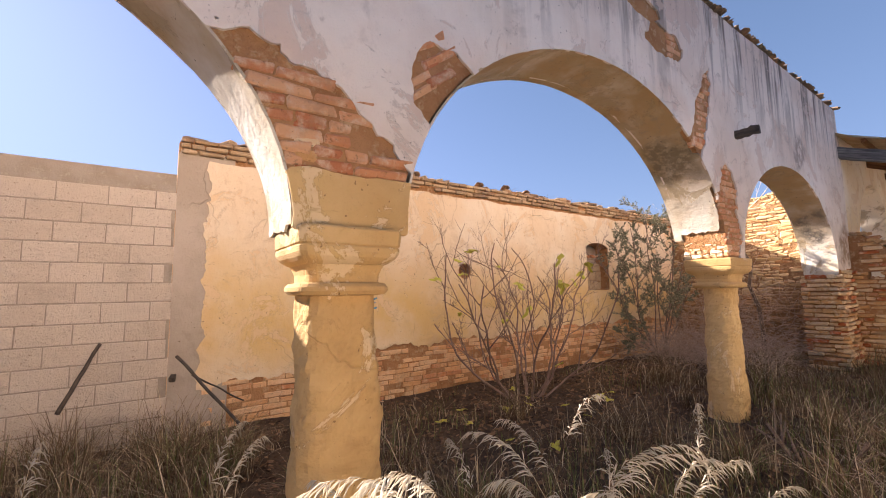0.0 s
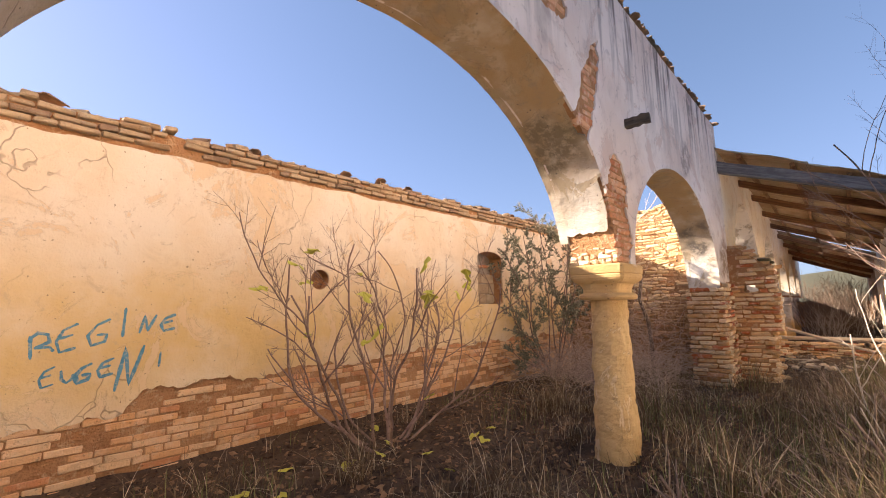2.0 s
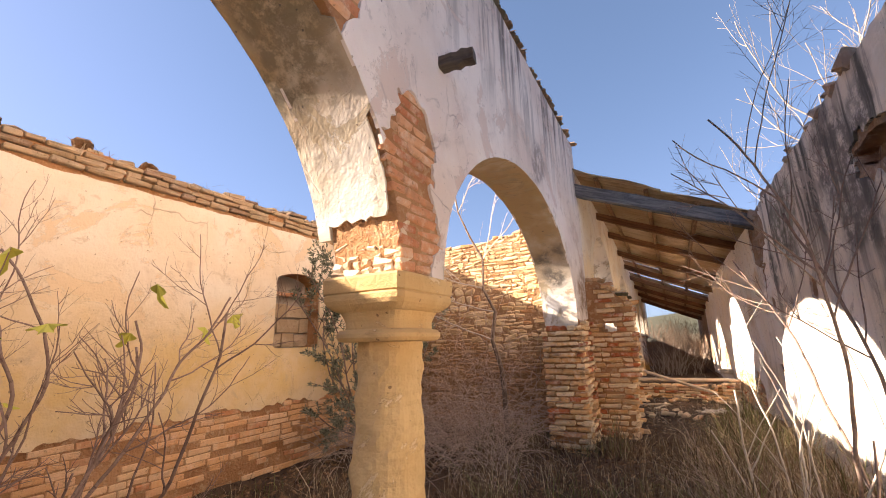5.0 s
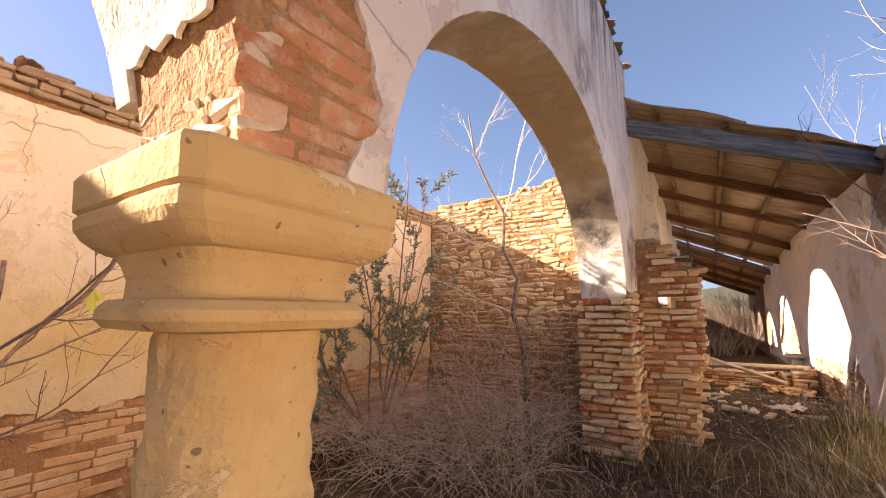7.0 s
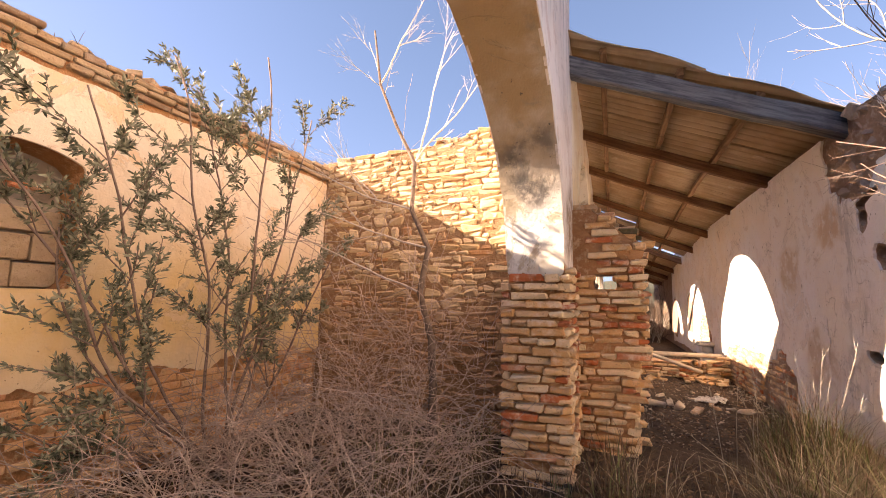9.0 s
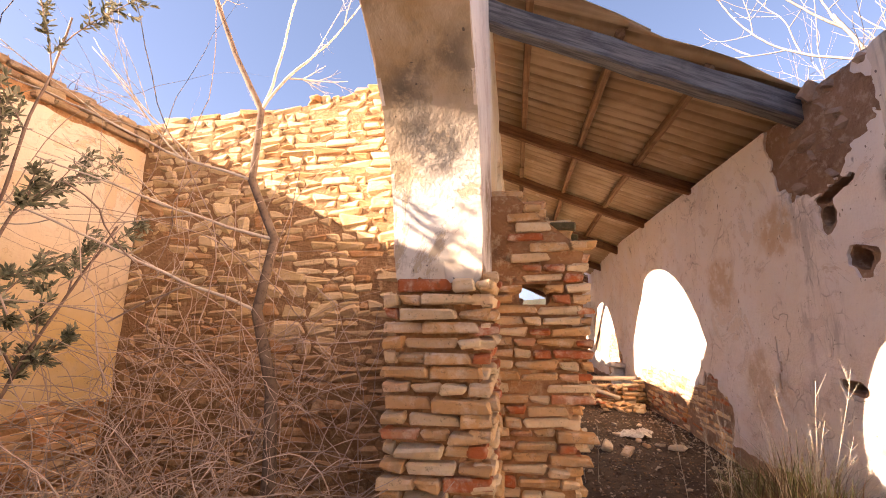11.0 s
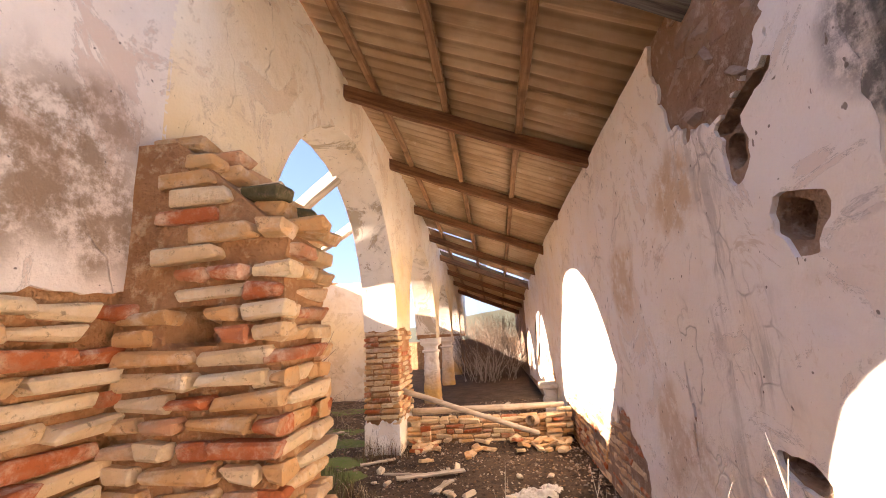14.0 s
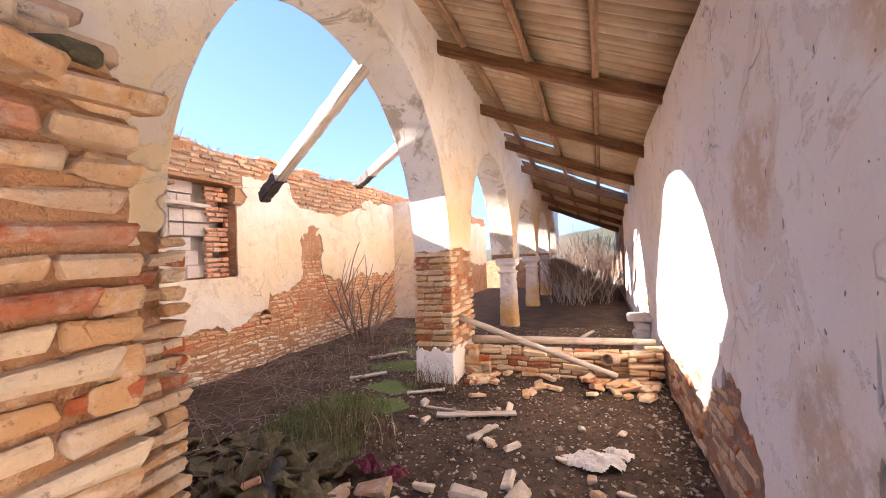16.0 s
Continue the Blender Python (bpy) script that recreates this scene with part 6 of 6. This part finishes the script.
p += lay(K_CREAM, F - T, F - 0.02, 1.83, 2.2, 0.05, always, on_y(5.91, 0.10), 25, 0.004, 0.008, 0.8, 0.05, 4.0, (0.35, 0.7))
p += lay(K_PIER, F - T, F - 0.01, 2.0, 2.5, 0.07, always, on_y(1.0, 0.12), 26, -0.01, 0.012, 0.6)
set_pieces(p, K_RED, core, 300)

# ochre plaster on the springing above the first column
sheet("springing_plaster", lambda y, z: min(arcade_inside(y, z), 2.1 + 0.05 * rag(y, z, 2) - z, z - 1.8), 0.8, 1.85, 1.75, 2.25, 0.03, 0.03, lambda u, v, w: (F + 0.016 - w, u, v), M_SANDSTONE, core, "ochre lime coat on the springing", relief=0.008)

# remnant of the cross wall
p = lay(K_PIER, F + 0.02, -0.5, -0.05, 2.5, 0.0775, lambda x, z: min(stub_inside(x, z) + 0.03, stub_inside(x - 0.06, z) + 0.05, stub_inside(x + 0.06, z) + 0.08, 1.0 if (x > -0.98 or z < 1.7) else -1), on_y(11.29, 0.12), 31, 0.055, 0.014, 0.45, 0.05, 1.6)
p += lay(K_PIER, 11.27, 11.66, -0.05, 1.98, 0.0775, lambda y, z: 1.0 if z > 0.9 else 0.5, lambda u, z, out: on_x(-0.54 - (0.1 if z < 0.9 else 0) + 0.05 * rag(z, 1.0), 0.12)(u, z, out), 32, 0.045, 0.014, 0.4, 0.04, 1.6)
p += lay(K_PIER, F + 0.02, -0.5, -0.05, 2.5, 0.0775, lambda x, z: stub_inside(x, z) + 0.03, on_y(11.65, 0.12, 1), 33, 0.02, 0.014, 0.4)
for i in range(7):
    x = -1.1 + 0.09 * i
    p.append((K_PIER.shapes[i % 2][i % 7], Matrix.Translation((x, 11.42 + 0.04 * wob(i, 2), stub_top(x) + 0.005)) @ pose(0, 0, 0, 0, 2, 90 * (i % 2) + 6 * wob(i, 7))))
    p.append((K_PIER.shapes[i % 2][(i + 3) % 7], Matrix.Translation((x + 0.02, 11.58, stub_top(x) + 0.0)) @ pose(0, 0, 0, 0, -3, 90 * ((i + 1) % 2) + 9 * wob(i, 3))))
set_pieces(p, K_PIER, stub, 420)
for i, (x, y) in enumerate(((-0.66, 11.36), (-0.62, 11.54))):
    ob = new("mossy_brick", chipped(0.19, 0.11, 0.045, 500 + i, 0.008, 0.25))
    ob.data.materials.append(M_MOSS)
    ob.matrix_basis = Matrix.Translation((x, y, stub_top(x) + 0.05)) @ pose(0, 0, 0, 3, 4, 25 * i - 10)
    tagged(ob, "mossy green brick lying on the broken wall", "brick", "loose bricks")

# rear wall: brick foot, coping of two courses, loose stones on top
p = lay(K_FOOT, 0.9, 11.3, -0.1, 1.05, 0.068, lambda y, z: rear_bare(y, z) if z < 1.5 else -1, on_x(B - 0.02, 0.06), 41, 0.010, 0.012, 0.35, 0.26, 1.6)
set_pieces(p, K_FOOT, rear, 300)
p = lay(K_COPE, 0.6, 11.4, 3.06, 3.30, 0.066, lambda y, z: rear_top(y) + 0.02 - z, on_x(B - 0.0, 0.12), 42, 0.03, 0.012, 0.4, 0.05, 1.2)
rnd = random.Random(5)
for i in range(70):
    y = 0.75 + 10.5 * i / 70 + rnd.uniform(-0.05, 0.05)
    p.append((rnd.choice(K_COPE.shapes[rnd.randint(0, 1)] if i % 4 else TILES), Matrix.Translation((B - 0.06 - rnd.uniform(0, 0.2), y, rear_top(y) + 0.03)) @ pose(0, 0, 0, rnd.uniform(-12, 12), rnd.uniform(-8, 8), rnd.uniform(0, 180))))
set_pieces(p, K_PIER, rear, 300)
p = lay(K_CREAM, 12.0, 20.6, -0.1, 1.6, 0.072, lambda y, z: min(rear_bare(y, z), 1.6 - z), on_x(B - 0.01, 0.12), 43, 0.004, 0.012, 0.4, 0.1, 1.0)
p += lay(K_COPE, 15.6, 20.6, 3.0, 3.45, 0.072, lambda y, z: rear_top(y) + 0.03 - z, on_x(B - 0.01, 0.12), 44, 0.02, 0.012, 0.4, 0.25, 1.0)
set_pieces(p, K_PIER, rear, 300)

# rubble of the cross wall
p = lay(K_STONE, B + 0.02, F - T + 0.04, -0.1, 4.0, 0.071, lambda x, z: min(cross_inside(x, z) + 0.03, 0.05 - rag(x * 0.8, z * 0.8, 3) if 0.4 < z < 2.45 else 1), on_y(11.36, 0.10), 51, 0.016, 0.01, 0.5, 0.03, 2.5, (0.5, 1.3))
q = lay(K_BIG, B + 0.02, F - T + 0.04, 0.4, 2.6, 0.15, lambda x, z: min(cross_inside(x, z), rag(x * 0.8, z * 0.8, 3) - 0.02), on_y(11.36, 0.12), 52, 0.02, 0.015, 0.5, 0.03, 4.0, (0.7, 1.2))
rnd = random.Random(6)
for i in range(26):
    x = B + 0.1 + 2.7 * i / 26
    top = 3.33 + 0.12 * max(0, x + 3.4)
    q.append((rnd.choice(K_STONE.shapes[rnd.randint(0, 1)]), Matrix.Translation((x, 11.45 + rnd.uniform(-0.03, 0.2), top + 0.03)) @ pose(0, 0, 0, rnd.uniform(-8, 8), rnd.uniform(-8, 8), rnd.uniform(0, 180))))
p.sort(key=lambda a: -a[1].translation.x)
set_pieces(q + p, K_STONE, cross, 320)

# sockets behind the holes of the rear wall
for y, z in ((4.58, 1.80), (16.1, 0.72)):
    mesh("socket_back", [(B - 0.16, y - 0.2, z - 0.2), (B - 0.16, y + 0.2, z - 0.2), (B - 0.16, y + 0.2, z + 0.2), (B - 0.16, y - 0.2, z + 0.2)], [(0, 1, 2, 3)], M_REDCORE, rear)
mesh("socket_back", [(R + 0.15, 6.5, 0.8), (R + 0.15, 12.2, 0.8), (R + 0.15, 12.2, 2.9), (R + 0.15, 6.5, 2.9)], [(3, 2, 1, 0)], M_GREYCORE, right)
rnd = random.Random(9)
p = []
for i in range(130):
    y = rnd.uniform(3.0, 11.7)
    p.append((rnd.choice(K_GREY.shapes[rnd.randint(0, 1)]), Matrix.Translation((R + rnd.uniform(0.05, 0.38), y, right_top(y) + rnd.uniform(-0.03, 0.03))) @ pose(0, 0, 0, rnd.uniform(-15, 15), rnd.uniform(-12, 12), rnd.uniform(0, 180))))
set_pieces(p, K_GREY, right, 200)

# bare rubble in the gallery wall
p = lay(K_GREY, 10.8, 12.4, 2.3, 3.25, 0.105, lambda y, z: min(right_bare(y, z) - 0.09, right_inside(y, z) - 0.05), on_x(R + 0.014, 0.13, -1), 81, 0.008, 0.02, 0.5, 0.22, 14.0, (0.6, 1.3))
p += lay(K_PIER, 13.4, 17.2, -0.05, 0.9, 0.075, lambda y, z: min(right_bare(y, z), right_inside(y, z)), on_x(R + 0.02, 0.12, -1), 82, 0.012, 0.012, 0.5, 0.12, 3.0, (0.6, 1.1))
p += lay(K_PIER, 18.0, 19.3, -0.05, 1.2, 0.075, lambda y, z: min(right_bare(y, z), right_inside(y, z)), on_x(R + 0.02, 0.12, -1), 83, 0.012, 0.012, 0.5, 0.12, 3.0, (0.6, 1.1))
set_pieces(p, K_STONE, right, 300)
p = lay(K_COPE, 12.0, 20.5, 2.4, 3.4, 0.085, lambda y, z: min(rear_bare(y, z), rear_inside(y, z) - 0.02), on_x(B - 0.02, 0.10), 84, 0.014, 0.012, 0.5, 0.08, 3.0, (0.6, 1.3))
set_pieces(p, K_STONE, rear, 200)

# concrete blocks
p = []
z, row = 0.02, 0
while z < 2.62:
    u = -3.2 + (0.2 if row % 2 else 0.0)
    while u < 0.55:
        b = min(u + 0.39, 0.60 - 0.05 * (row % 3) + 0.04 * (row % 2))
        if b - u > 0.06:
            p.append((K_BLOCK.shapes[0][(row * 3 + int(u * 5)) % 7], Matrix.Translation((B - 0.03 + 0.006 - 0.05 + 0.003 * wob(u, z, 0, 3), (u + b) / 2, z + 0.094)) @ pose(0, 0, 0, 0, 0, 90) @ Matrix.Diagonal(((b - u) / 0.39, 1, 1, 1))))
        u += 0.4
    z += 0.2
    row += 1
set_pieces(p, K_BLOCK, blockwall, 300)

# blocked windows, with reveals
for n, (a, b, lo, hi) in enumerate((WIN1, WIN2)):
    win = empty("window_%d" % (n + 1), (B - 0.3, (a + b) / 2, lo), "walled-up window with rough reveals", "window", kind="structure")
    x = B - (0.22 if n == 0 else 0.28)
    back = mesh("infill", [(x - 0.1, a - 0.1, lo - 0.1), (x - 0.1, b + 0.1, lo - 0.1), (x - 0.1, b + 0.1, hi + 0.25), (x - 0.1, a - 0.1, hi + 0.25)], [(0, 1, 2, 3)], M_JOINT, win)
    p = lay(K_INFILL if n == 0 else K_BLOCK, a, b, lo, hi - (0.3 if n == 0 else 0.02), 0.2, always if n == 0 else (lambda y, z: 15.2 - y), on_x(x, 0.1), 60 + n, 0.0, 0.012, 0.2, 0.0, 0.2, (0.98, 1.02))
    set_pieces(p, K_BLOCK, win, 100)
    if n == 0:
        p = lay(K_RED, a, b, hi - 0.2, hi - 0.1, 0.09, always, on_x(x + 0.03, 0.06), 63, 0.0, 0.012, 1.0, 0.0, 2.0)
        set_pieces(p, K_RED, win, 20)
    else:
        beam("lintel", (B - 0.2, a - 0.1, hi - 0.32), (B - 0.2, b - 0.3, hi - 0.34), 0.08, 0.05, M_PLANK, 64, win)
        p = lay(K_RED, 15.2, b, lo, hi, 0.075, always, on_x(x + 0.1, 0.06), 65, 0.0, 0.012, 0.5, 0.1, 2.0)
        set_pieces(p, K_RED, win, 60)

rnd = random.Random(8)
p = []
for i in range(110):
    y = -1.5 + 12.9 * i / 110
    p.append((rnd.choice(TILES), Matrix.Translation((F - rnd.uniform(0.04, 0.11), y, 4.92 + 0.03 * rag(y, 1.0) + rnd.uniform(-0.015, 0.02))) @ pose(0, 0, 0, rnd.uniform(-10, 10), rnd.uniform(-12, 12), 90 + rnd.uniform(-25, 25))))
for i in range(60):
    y = -1.5 + 12.9 * i / 60
    p.append((rnd.choice(TILES), Matrix.Translation((F - rnd.uniform(0.1, 0.45), y, 4.94)) @ pose(0, 0, 0, rnd.uniform(-10, 10), rnd.uniform(-12, 12), rnd.uniform(0, 180))))
set_pieces(p, K_RED, core, 300, "tile")
